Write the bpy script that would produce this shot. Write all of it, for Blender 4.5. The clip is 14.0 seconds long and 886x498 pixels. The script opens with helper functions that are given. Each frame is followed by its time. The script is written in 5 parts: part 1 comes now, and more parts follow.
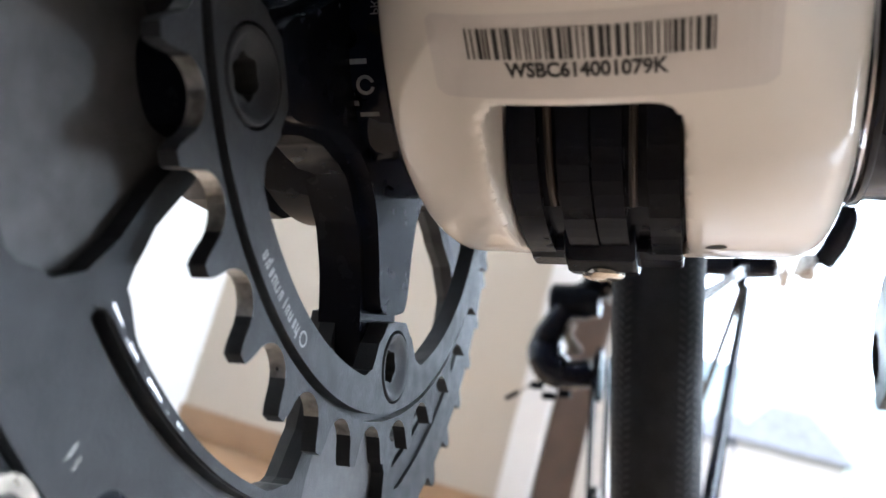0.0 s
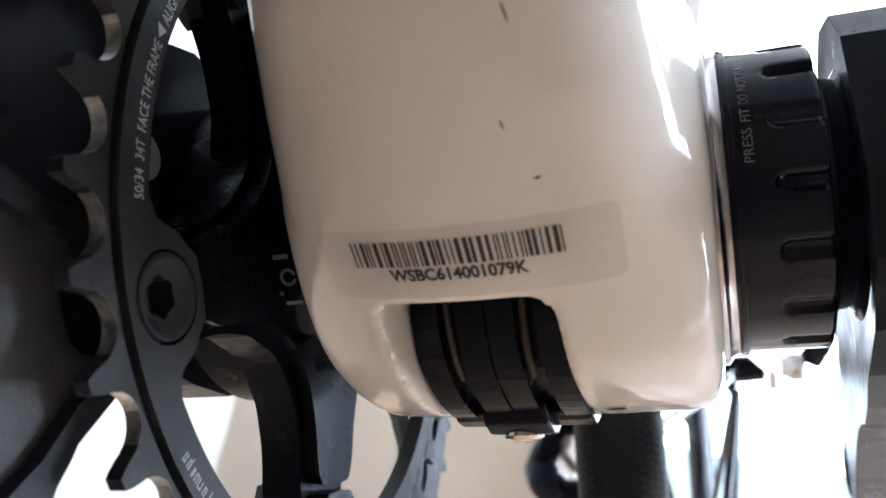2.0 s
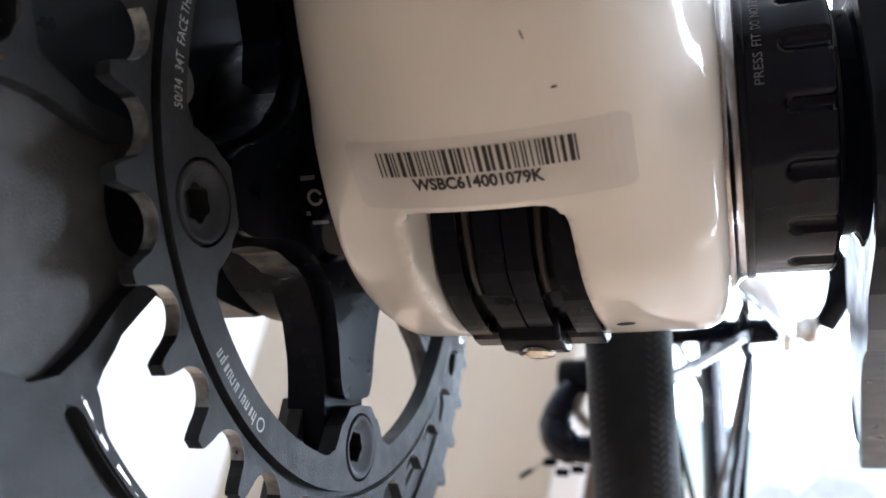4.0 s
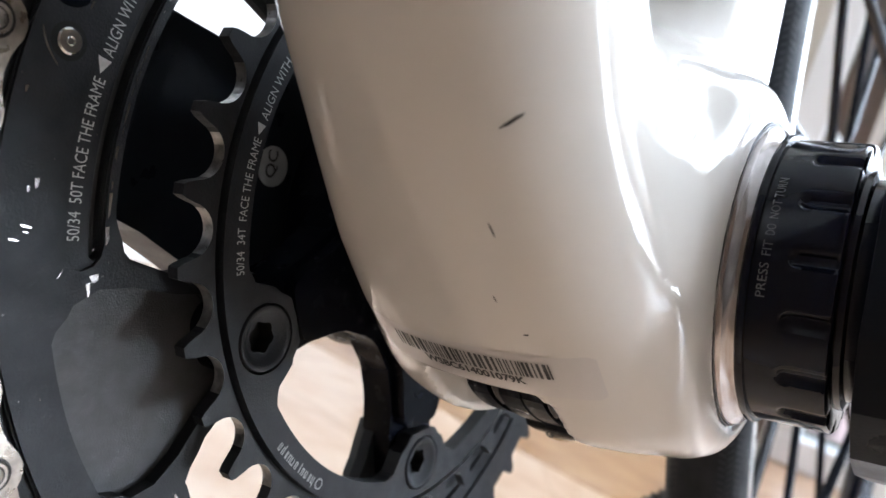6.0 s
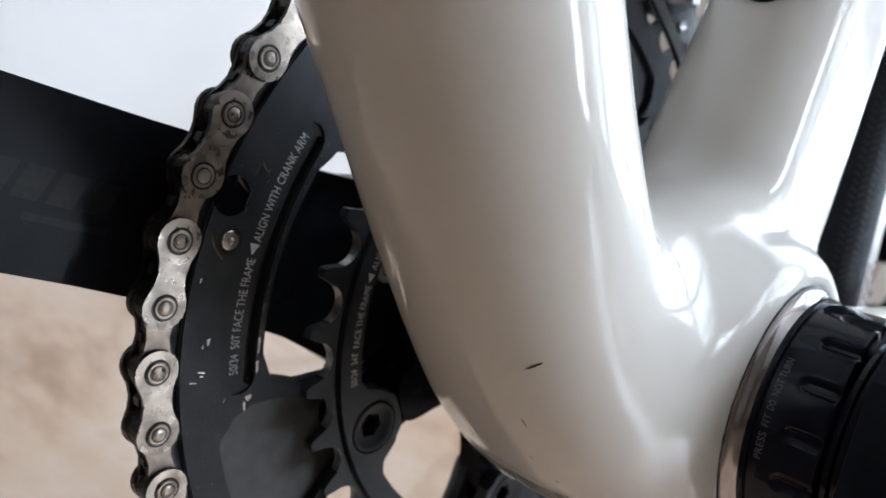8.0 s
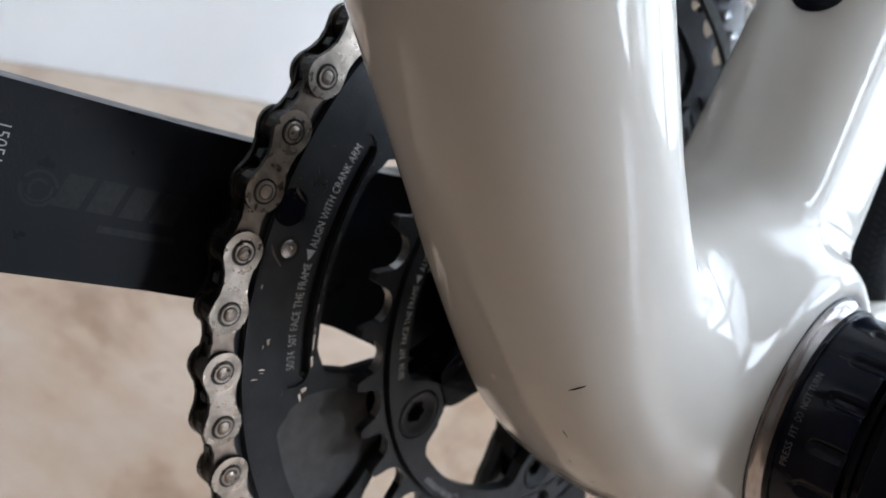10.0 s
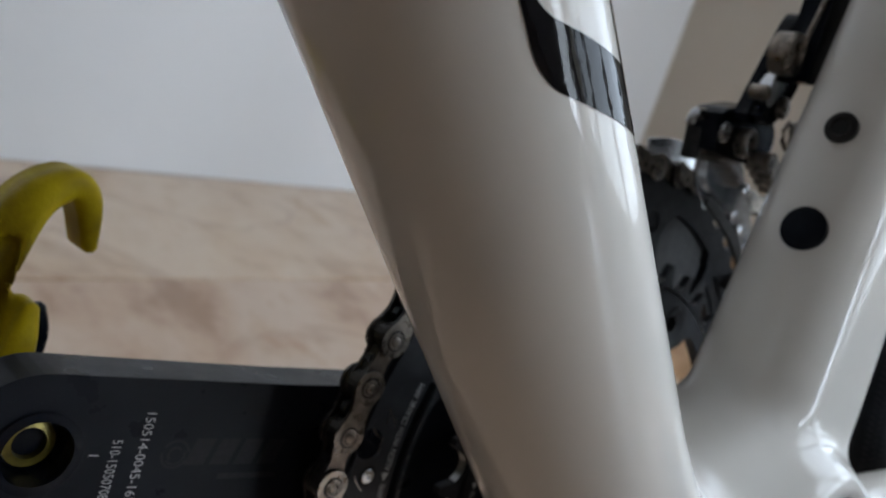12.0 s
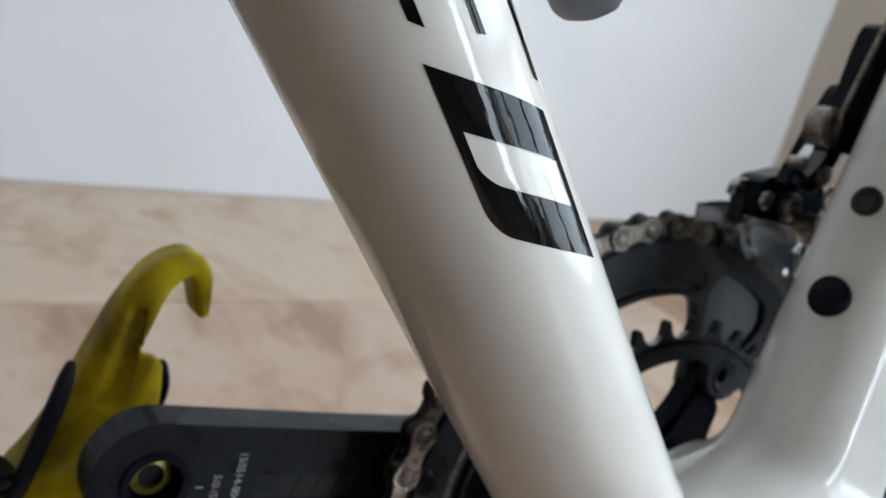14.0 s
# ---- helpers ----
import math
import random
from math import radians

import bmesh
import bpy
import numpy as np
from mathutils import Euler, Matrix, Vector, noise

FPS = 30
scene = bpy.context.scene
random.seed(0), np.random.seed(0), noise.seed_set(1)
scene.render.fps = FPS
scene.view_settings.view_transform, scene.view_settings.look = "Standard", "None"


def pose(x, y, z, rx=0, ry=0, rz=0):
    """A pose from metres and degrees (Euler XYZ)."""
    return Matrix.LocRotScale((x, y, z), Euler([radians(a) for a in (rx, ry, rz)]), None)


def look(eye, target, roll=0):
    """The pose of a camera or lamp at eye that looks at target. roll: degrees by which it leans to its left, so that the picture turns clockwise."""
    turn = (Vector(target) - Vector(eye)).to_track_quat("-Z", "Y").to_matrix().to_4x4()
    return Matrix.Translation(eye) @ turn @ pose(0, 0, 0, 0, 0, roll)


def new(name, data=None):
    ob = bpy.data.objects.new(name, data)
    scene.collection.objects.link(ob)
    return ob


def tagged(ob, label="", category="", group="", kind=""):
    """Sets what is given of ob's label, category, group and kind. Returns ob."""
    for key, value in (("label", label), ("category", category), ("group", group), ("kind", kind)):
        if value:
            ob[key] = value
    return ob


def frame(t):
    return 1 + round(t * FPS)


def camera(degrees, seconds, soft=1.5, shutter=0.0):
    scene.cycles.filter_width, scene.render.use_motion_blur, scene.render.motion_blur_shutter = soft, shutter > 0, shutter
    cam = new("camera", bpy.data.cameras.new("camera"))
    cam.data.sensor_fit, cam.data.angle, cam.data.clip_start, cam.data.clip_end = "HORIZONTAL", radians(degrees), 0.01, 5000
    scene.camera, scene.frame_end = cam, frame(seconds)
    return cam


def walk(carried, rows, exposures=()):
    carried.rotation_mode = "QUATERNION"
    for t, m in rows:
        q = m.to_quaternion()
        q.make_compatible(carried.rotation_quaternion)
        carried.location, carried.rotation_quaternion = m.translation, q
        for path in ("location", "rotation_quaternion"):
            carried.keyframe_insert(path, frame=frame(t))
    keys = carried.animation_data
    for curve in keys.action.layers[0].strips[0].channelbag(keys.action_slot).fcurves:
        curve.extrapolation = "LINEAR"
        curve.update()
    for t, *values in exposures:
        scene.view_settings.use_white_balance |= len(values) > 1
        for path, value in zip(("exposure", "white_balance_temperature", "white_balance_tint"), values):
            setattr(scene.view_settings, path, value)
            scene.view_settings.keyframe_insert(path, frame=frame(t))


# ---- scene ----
import itertools
from mathutils import geometry

# The camera: one lens, hand held, rising from below the bottom bracket
cam = camera(56.6, 14.0, soft=1.5)
cam.data.dof.use_dof, cam.data.dof.focus_distance, cam.data.dof.aperture_fstop = True, 0.135, 22.0
ROWS = [
    (0.0, 0.0246, -0.1268, 0.1955, 101.29, -15.44, 17.48),
    (0.5, 0.0265, -0.1183, 0.1959, 103.29, -14.24, 16.53),
    (1.0, 0.0361, -0.1235, 0.1998, 106.81, -12.66, 16.94),
    (1.5, 0.0403, -0.1299, 0.2069, 108.36, -11.68, 18.14),
    (2.0, 0.0404, -0.135, 0.2068, 108.46, -11.52, 19.17),
    (2.5, 0.0432, -0.1376, 0.1957, 108.04, -12.4, 19.62),
    (2.7, 0.0426, -0.1388, 0.1905, 107.6, -12.4, 19.45),
    (4.8, 0.0457, -0.1372, 0.2092, 103.94, -14.5, 22.16),
    (5.0, 0.0484, -0.1392, 0.214, 101.33, -15.12, 23.6),
    (5.5, 0.0547, -0.144, 0.2362, 93.02, -17.19, 27.98),
    (6.0, 0.0643, -0.1554, 0.2608, 86.65, -18.83, 33.95),
    (6.5, 0.0709, -0.1688, 0.2841, 82.27, -19.33, 38.58),
    (7.0, 0.0741, -0.1728, 0.2907, 79.68, -19.56, 41.88),
    (7.5, 0.0761, -0.1758, 0.3009, 77.28, -19.59, 44.12),
    (8.0, 0.0794, -0.1788, 0.3146, 75.59, -19.46, 45.6),
    (8.2, 0.0851, -0.1812, 0.3175, 74.96, -19.31, 46.43),
    (10.3, 0.0738, -0.1894, 0.3315, 69.76, -20.02, 47.84),
    (10.5, 0.0742, -0.1908, 0.3334, 70.08, -19.94, 48.17),
    (11.0, 0.0754, -0.1989, 0.3473, 70.37, -19.34, 48.68),
    (11.5, 0.0763, -0.2053, 0.3598, 71.49, -18.28, 49.19),
    (12.0, 0.0768, -0.2169, 0.3798, 72.81, -17.23, 49.78),
    (12.5, 0.0764, -0.2364, 0.3887, 74.09, -16.38, 51.44),
    (13.0, 0.0774, -0.2362, 0.3938, 73.43, -15.92, 53.3),
    (13.5, 0.0931, -0.2386, 0.4043, 72.5, -15.07, 56.27),
    (14.0, 0.1077, -0.2194, 0.4119, 70.93, -13.95, 59.17),
]
walk(cam, [(t, pose(x, y, z, rx, ry, rz)) for t, x, y, z, rx, ry, rz in ROWS],
     exposures=[(0, 1.44, 6050, 9.7), (2.5, 1.38, 6050, 10.7), (5, 1.35, 6100, 10.7), (6, 1.09, 6150, 10.7), (6.5, 0.89, 6110, 12.9), (7.5, 0.71, 6120, 11.9), (8, 0.47, 6120, 9.9), (10.5, 0.29, 6120, 9.9), (11, 0.4, 6120, 9.9), (11.5, 0.17, 6170, 9.9), (12, -0.4, 6210, 9.4), (12.5, 0.28, 6210, 8.4), (13, 0.38, 6220, 7.4), (13.5, 0.36, 6220, 7.4), (14, 0.11, 6220, 7.4)])

# ---------------------------------------------------------------- light
ROOM_W, ROOM_E, ROOM_S, ROOM_N, ROOM_H = -1.09, 2.3, -1.9, 1.51, 2.6
DOOR_W, DOOR_E, DOOR_H = -0.205, 2.05, 2.25      # balcony opening in the north wall
WIN_S, WIN_N, WIN_B, WIN_T = 0.90, 1.42, 0.12, 2.25  # window in the east wall
world = bpy.data.worlds.new("sky")
scene.world = world
world.use_nodes = True
wn = world.node_tree
sky = wn.nodes.new("ShaderNodeTexSky")
sky.sky_type, sky.sun_disc = "NISHITA", False
sky.sun_elevation, sky.sun_rotation = radians(45), radians(206.6)
sky.air_density, sky.dust_density, sky.ozone_density = 1.0, 2.5, 0.8
wn.links.new(sky.outputs[0], wn.nodes["Background"].inputs[0])
wn.nodes["Background"].inputs[1].default_value = 0.15
sun = new("sun", bpy.data.lights.new("sun", "SUN"))
sun.data.energy, sun.data.angle, sun.data.color = 0.7, radians(14), (1.0, 0.96, 0.90)
sun.matrix_world = look((-2.0, -4.0, 4.47), (0, 0, 0))


def sky_light(name, m, w, h, power):
    lamp = new(name, bpy.data.lights.new(name, "AREA"))
    lamp.data.shape, lamp.data.size, lamp.data.size_y, lamp.data.energy = "RECTANGLE", w, h, power
    lamp.data.color = (0.83, 0.91, 1.0)
    lamp.matrix_world = m
    return lamp


sky_light("door_daylight", pose((DOOR_W + DOOR_E) / 2, ROOM_N + 0.16, 1.32, -90, 0, 0), DOOR_E - DOOR_W - 0.1, 1.74, 42)
sky_light("window_daylight", pose(ROOM_E + 0.16, (WIN_S + WIN_N) / 2, (WIN_B + WIN_T) / 2, 90, 0, 90), WIN_N - WIN_S - 0.1, WIN_T - WIN_B - 0.1, 26)


# ---------------------------------------------------------------- materials
def material(name, colour, rough=0.5, metal=0.0, coat=0.0, spot=0.0, scale=200.0, bump=0.0, bump_scale=900.0, rough_var=0.0, tint=None, spec=0.5):
    """Principled material with blotches at one scale and fine grain in relief."""
    m = bpy.data.materials.new(name)
    m.use_nodes = True
    nt = m.node_tree
    b = nt.nodes["Principled BSDF"]
    b.inputs["Base Color"].default_value = (*colour, 1)
    b.inputs["Roughness"].default_value = rough
    b.inputs["Metallic"].default_value = metal
    b.inputs["Coat Weight"].default_value = coat
    b.inputs["Coat Roughness"].default_value = 0.015
    b.inputs["Specular IOR Level"].default_value = spec
    co = nt.nodes.new("ShaderNodeTexCoord")
    if spot or tint:
        n = nt.nodes.new("ShaderNodeTexNoise")
        n.inputs["Scale"].default_value, n.inputs["Detail"].default_value = scale, 6
        nt.links.new(co.outputs["Object"], n.inputs["Vector"])
        r = nt.nodes.new("ShaderNodeValToRGB")
        r.color_ramp.elements[0].position, r.color_ramp.elements[1].position = 0.35, 0.7
        lo = tint or tuple(c * (1 - spot) for c in colour)
        r.color_ramp.elements[0].color, r.color_ramp.elements[1].color = (*lo, 1), (*colour, 1)
        nt.links.new(n.outputs["Fac"], r.inputs[0])
        nt.links.new(r.outputs[0], b.inputs["Base Color"])
    if rough_var:
        n = nt.nodes.new("ShaderNodeTexNoise")
        n.inputs["Scale"].default_value, n.inputs["Detail"].default_value = scale * 2.3, 5
        nt.links.new(co.outputs["Object"], n.inputs["Vector"])
        r = nt.nodes.new("ShaderNodeMapRange")
        r.inputs["From Min"].default_value, r.inputs["From Max"].default_value = 0.3, 0.7
        r.inputs["To Min"].default_value, r.inputs["To Max"].default_value = max(0.02, rough - rough_var), min(1, rough + rough_var)
        nt.links.new(n.outputs["Fac"], r.inputs["Value"])
        nt.links.new(r.outputs[0], b.inputs["Roughness"])
    if bump:
        n = nt.nodes.new("ShaderNodeTexNoise")
        n.inputs["Scale"].default_value, n.inputs["Detail"].default_value = bump_scale, 4
        nt.links.new(co.outputs["Object"], n.inputs["Vector"])
        u = nt.nodes.new("ShaderNodeBump")
        u.inputs["Strength"].default_value, u.inputs["Distance"].default_value = bump, 0.0004
        nt.links.new(n.outputs["Fac"], u.inputs["Height"])
        nt.links.new(u.outputs[0], b.inputs["Normal"])
    return m


PAINT = material("white_gloss_paint", (0.63, 0.602, 0.553), 0.45, coat=1.0, spec=0.03, spot=0.03, scale=30, rough_var=0.04)
PAINT.node_tree.nodes["Principled BSDF"].inputs["Coat IOR"].default_value = 1.53
PAINT.node_tree.nodes["Principled BSDF"].inputs["Coat Roughness"].default_value = 0.004
ANOD = material("black_anodised_alloy", (0.025, 0.0275, 0.032), 0.46, spec=0.20, spot=0.35, scale=140, bump=0.25, bump_scale=2600, rough_var=0.1)
ANOD_SAT = material("black_satin_alloy", (0.010, 0.012, 0.017), 0.32, spec=0.10, spot=0.3, scale=60, bump=0.12, bump_scale=2200, rough_var=0.06)
WORN = material("worn_bright_alloy", (0.58, 0.57, 0.55), 0.38, metal=0.9, spot=0.6, scale=420, bump=0.2, bump_scale=1800, rough_var=0.12)
BARE = material("bare_machined_alloy", (0.66, 0.65, 0.64), 0.25, metal=1.0, spot=0.18, scale=260, bump=0.06, bump_scale=1800, rough_var=0.12)
STEEL = material("nickel_plated_steel", (0.39, 0.34, 0.292), 0.34, metal=1.0, spot=0.55, scale=240, bump=0.06, bump_scale=1500, rough_var=0.14)
POLISH = material("polished_steel_plate", (0.55, 0.56, 0.58), 0.15, metal=1.0, spot=0.08, scale=40)
INNER = material("worn_inner_plate", (0.26, 0.215, 0.18), 0.38, metal=1.0, spot=0.55, scale=240, rough_var=0.12)
BLAST = material("blasted_black_alloy", (0.068, 0.069, 0.072), 0.5, spec=0.4, spot=0.3, scale=300, bump=0.3, bump_scale=3000, rough_var=0.06)
AXLE = material("greased_axle", (0.22, 0.17, 0.03), 0.35, metal=0.5, spot=0.5, scale=300)
BRASS = material("brownish_cable", (0.022, 0.014, 0.010), 0.5, metal=0.3, spot=0.3, scale=300)
BRIGHT = material("bright_screw_steel", (0.62, 0.56, 0.48), 0.22, metal=1.0, spot=0.3, scale=500)
OILY = material("oily_dark_steel", (0.03, 0.027, 0.024), 0.4, metal=0.6, spot=0.6, scale=500, rough_var=0.15)
GLOSS = material("black_gloss_alloy", (0.0035, 0.0055, 0.013), 0.13, spec=0.20, spot=0.2, scale=120, rough_var=0.05)
PLASTIC = material("black_plastic", (0.005, 0.007, 0.0115), 0.20, spec=0.11, spot=0.3, scale=150, bump=0.06, rough_var=0.06)
STICKER = material("grey_paper_sticker", (0.42, 0.42, 0.41), 0.6, spot=0.15, scale=400)
RUBBER = material("tyre_rubber", (0.009, 0.011, 0.016), 0.6, spec=0.22, spot=0.35, scale=90, bump=0.5, bump_scale=1400, rough_var=0.12)
TREAD = material("tread_rubber", (0.017, 0.019, 0.024), 0.55, spec=0.3, spot=0.3, scale=200)
DEEP = material("deep_black_gloss", (0.0035, 0.0045, 0.008), 0.26, spec=0.07, spot=0.1, scale=120, rough_var=0.02)
GREY = material("grey_satin_alloy", (0.10, 0.105, 0.115), 0.36, metal=0.0, spot=0.15, scale=80, bump=0.1, rough_var=0.08)
YELLOW = material("yellow_pedal_resin", (0.56, 0.43, 0.004), 0.45, spec=0.12, tint=(0.17, 0.11, 0.003), scale=48, bump=0.35, bump_scale=1200, rough_var=0.1)
PRINT = material("pale_print", (0.55, 0.55, 0.55), 0.5, spot=0.25, scale=1500)
RING_MARK = material("pale_mark", (0.34, 0.34, 0.34), 0.5, spot=0.3, scale=900)
CUP_PRINT = material("pale_grey_print", (0.16, 0.16, 0.165), 0.5, spot=0.3, scale=900)
DIM_PRINT = material("grey_print", (0.0165, 0.0175, 0.020), 0.36, spec=0.16, spot=0.3, scale=900)
INK = material("black_ink", (0.012, 0.011, 0.011), 0.5, spot=0.2, scale=900)
LABEL = material("clear_label_film", (0.515, 0.49, 0.465), 0.35, spot=0.06, scale=60, coat=0.3)
DECAL = material("black_decal", (0.003, 0.003, 0.004), 0.02, spec=0.32, spot=0.2, scale=60)
SILVER = material("silver_shell_ring", (0.40, 0.37, 0.365), 0.16, metal=1.0, spot=0.3, scale=200)
DARK = material("dark_void", (0.004, 0.004, 0.004), 0.8)
WALLP = material("white_wall_paint", (0.76, 0.755, 0.75), 0.75, spot=0.04, scale=3, bump=0.25, bump_scale=160)
CREAM = material("cream_wall_paint", (0.62, 0.56, 0.47), 0.75, spot=0.06, scale=3, bump=0.25, bump_scale=160)
# unseen south wall: dark brown stands in for the shade on that side
SHADE = material("unseen_shade_wall", (0.13, 0.088, 0.062), 0.8, spot=0.1, scale=3)
# unseen east wall, its colour darkened to hold fill light off the bicycle
ROOMW = material("low_fill_wall", (0.22, 0.195, 0.17), 0.8, spot=0.05, scale=3)
CEIL = material("ceiling_paint", (0.66, 0.66, 0.65), 0.8, spot=0.03, scale=4)
FRAMEW = material("white_window_frame", (0.82, 0.81, 0.79), 0.35, spot=0.04, scale=12)
WOOD = material("brown_door_wood", (0.10, 0.065, 0.045), 0.45, tint=(0.06, 0.04, 0.03), scale=14)
ROOF = material("far_roof_tiles", (0.42, 0.45, 0.50), 0.8, spot=0.3, scale=2)
FAR_PANE = material("far_window_pane", (0.74, 0.74, 0.75), 0.3, spot=0.15, scale=2)
BLOCK = material("far_pink_render", (0.66, 0.56, 0.60), 0.8, spot=0.1, scale=1)
SHOP = material("far_shop_front", (0.10, 0.09, 0.09), 0.5, spot=0.3, scale=2)
RED = material("faded_red_canvas", (0.50, 0.09, 0.08), 0.8, spot=0.2, scale=4)
HOUSE = material("far_house_wall", (0.82, 0.78, 0.76), 0.8, spot=0.1, scale=1)
GROUND = material("far_ground", (0.16, 0.18, 0.13), 0.9, spot=0.4, scale=0.4)


def ripple(m, socket, scale, strength):
    """The faint waviness of sprayed lacquer, which frays the edges of reflections."""
    nt = m.node_tree
    co, n, u = nt.nodes.new("ShaderNodeTexCoord"), nt.nodes.new("ShaderNodeTexNoise"), nt.nodes.new("ShaderNodeBump")
    n.inputs["Scale"].default_value, n.inputs["Detail"].default_value = scale, 3
    u.inputs["Strength"].default_value, u.inputs["Distance"].default_value = strength, 0.0004
    nt.links.new(co.outputs["Object"], n.inputs["Vector"])
    nt.links.new(n.outputs["Fac"], u.inputs["Height"])
    nt.links.new(u.outputs[0], nt.nodes["Principled BSDF"].inputs[socket])


ripple(PAINT, "Coat Normal", 260, 0.07)
ripple(DECAL, "Normal", 420, 0.05)


def marble(name, tones):
    """Clouded marble: four tones from dark to veined, with fine brown veins."""
    m = bpy.data.materials.new(name)
    m.use_nodes = True
    nt = m.node_tree
    b = nt.nodes["Principled BSDF"]
    b.inputs["Roughness"].default_value, b.inputs["Coat Weight"].default_value = 0.28, 0.25
    co, info = nt.nodes.new("ShaderNodeTexCoord"), nt.nodes.new("ShaderNodeObjectInfo")
    off = nt.nodes.new("ShaderNodeVectorMath")
    off.operation = "ADD"
    sc = nt.nodes.new("ShaderNodeMath")
    sc.operation, sc.inputs[1].default_value = "MULTIPLY", 37.0
    nt.links.new(info.outputs["Random"], sc.inputs[0])
    nt.links.new(co.outputs["Object"], off.inputs[0])
    nt.links.new(sc.outputs[0], off.inputs[1])
    squash = nt.nodes.new("ShaderNodeVectorMath")
    squash.operation, squash.inputs[1].default_value = "MULTIPLY", (0.7, 1.0, 1.0)
    nt.links.new(off.outputs[0], squash.inputs[0])
    n = nt.nodes.new("ShaderNodeTexNoise")
    n.inputs["Scale"].default_value, n.inputs["Detail"].default_value, n.inputs["Distortion"].default_value = 9.0, 10, 0.15
    n.inputs["Roughness"].default_value = 0.62
    nt.links.new(squash.outputs[0], n.inputs["Vector"])
    r = nt.nodes.new("ShaderNodeValToRGB")
    for p, c in ((0.45, tones[1]), (0.58, tones[2])):
        e = r.color_ramp.elements.new(p)
        e.color = (*c, 1)
    r.color_ramp.elements[0].position, r.color_ramp.elements[0].color = 0.32, (*tones[0], 1)
    last = r.color_ramp.elements[-1]
    last.position, last.color = 0.70, (*tones[3], 1)
    nt.links.new(n.outputs["Fac"], r.inputs[0])
    v = nt.nodes.new("ShaderNodeTexNoise")
    v.inputs["Scale"].default_value, v.inputs["Detail"].default_value, v.inputs["Distortion"].default_value = 2.6, 5, 1.2
    nt.links.new(off.outputs[0], v.inputs["Vector"])
    vr = nt.nodes.new("ShaderNodeValToRGB")
    for p, k in ((0.475, 0.0), (0.5, 1.0), (0.525, 0.0)):
        e = vr.color_ramp.elements.new(p)
        e.color = (k, k, k, 1)
    vr.color_ramp.elements[0].color = (0, 0, 0, 1)
    vr.color_ramp.elements[-1].color = (0, 0, 0, 1)
    nt.links.new(v.outputs["Fac"], vr.inputs[0])
    mix = nt.nodes.new("ShaderNodeMix")
    mix.data_type = "RGBA"
    mix.inputs["B"].default_value = (0.36, 0.22, 0.13, 1)
    half = nt.nodes.new("ShaderNodeMath")
    half.operation, half.inputs[1].default_value = "MULTIPLY", 0.5
    nt.links.new(vr.outputs[0], half.inputs[0])
    nt.links.new(half.outputs[0], mix.inputs["Factor"])
    nt.links.new(r.outputs[0], mix.inputs["A"])
    hsv, tone = nt.nodes.new("ShaderNodeHueSaturation"), nt.nodes.new("ShaderNodeMapRange")
    tone.inputs["To Min"].default_value, tone.inputs["To Max"].default_value = 0.84, 1.08
    nt.links.new(info.outputs["Random"], tone.inputs["Value"])
    nt.links.new(tone.outputs[0], hsv.inputs["Value"])
    nt.links.new(mix.outputs["Result"], hsv.inputs["Color"])
    nt.links.new(hsv.outputs[0], b.inputs["Base Color"])
    return m


MARBLE = marble("beige_marble_tile", ((0.35, 0.21, 0.125), (0.50, 0.345, 0.235), (0.57, 0.435, 0.325), (0.44, 0.27, 0.15)))
MARBLE_PALE = marble("pale_marble_tile", ((0.40, 0.255, 0.15), (0.56, 0.41, 0.275), (0.62, 0.485, 0.355), (0.47, 0.30, 0.16)))
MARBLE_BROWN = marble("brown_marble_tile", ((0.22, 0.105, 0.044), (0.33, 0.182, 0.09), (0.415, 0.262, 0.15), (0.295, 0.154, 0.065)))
# darkened marble for unseen tiles, so less light bounces up under the frame
MARBLE_SHADE = marble("unseen_shade_tile", ((0.10, 0.06, 0.035), (0.15, 0.10, 0.065), (0.19, 0.135, 0.095), (0.13, 0.08, 0.05)))
SKIRT = material("tan_marble_skirting", (0.46, 0.30, 0.17), 0.35, tint=(0.36, 0.22, 0.12), scale=9, coat=0.2)
GROUT = material("tile_grout", (0.30, 0.23, 0.18), 0.9, spot=0.2, scale=60)


def glass():
    m = bpy.data.materials.new("window_glass")
    m.use_nodes = True
    nt = m.node_tree
    b = nt.nodes["Principled BSDF"]
    b.inputs["Base Color"].default_value = (1, 1, 1, 1)
    b.inputs["Roughness"].default_value, b.inputs["Transmission Weight"].default_value, b.inputs["IOR"].default_value = 0.0, 1.0, 1.02
    return m


GLASS = glass()


# ---------------------------------------------------------------- mesh helpers
def finish(name, bm, mats, parent=None, label="", smooth=False, bevel=0.0, segments=2, angle=35):
    """Links a bmesh as one mesh object. mats: one material or several."""
    bmesh.ops.recalc_face_normals(bm, faces=bm.faces)
    me = bpy.data.meshes.new(name)
    bm.to_mesh(me)
    bm.free()
    for m in mats if isinstance(mats, (list, tuple)) else [mats]:
        me.materials.append(m)
    ob = new(name, me)
    if smooth:
        for p in me.polygons:
            p.use_smooth = True
        me.set_sharp_from_angle(angle=radians(angle))
    if bevel:
        md = ob.modifiers.new("bevel", "BEVEL")
        md.width, md.segments, md.limit_method, md.angle_limit = bevel, segments, "ANGLE", radians(30)
        md.harden_normals = True
    if parent is not None:
        ob.parent = parent
    if label:
        tagged(ob, label)
    return ob


def part(name, bm, mats, parent, label="", **kw):
    return finish(name, bm, mats, parent, label, **kw)


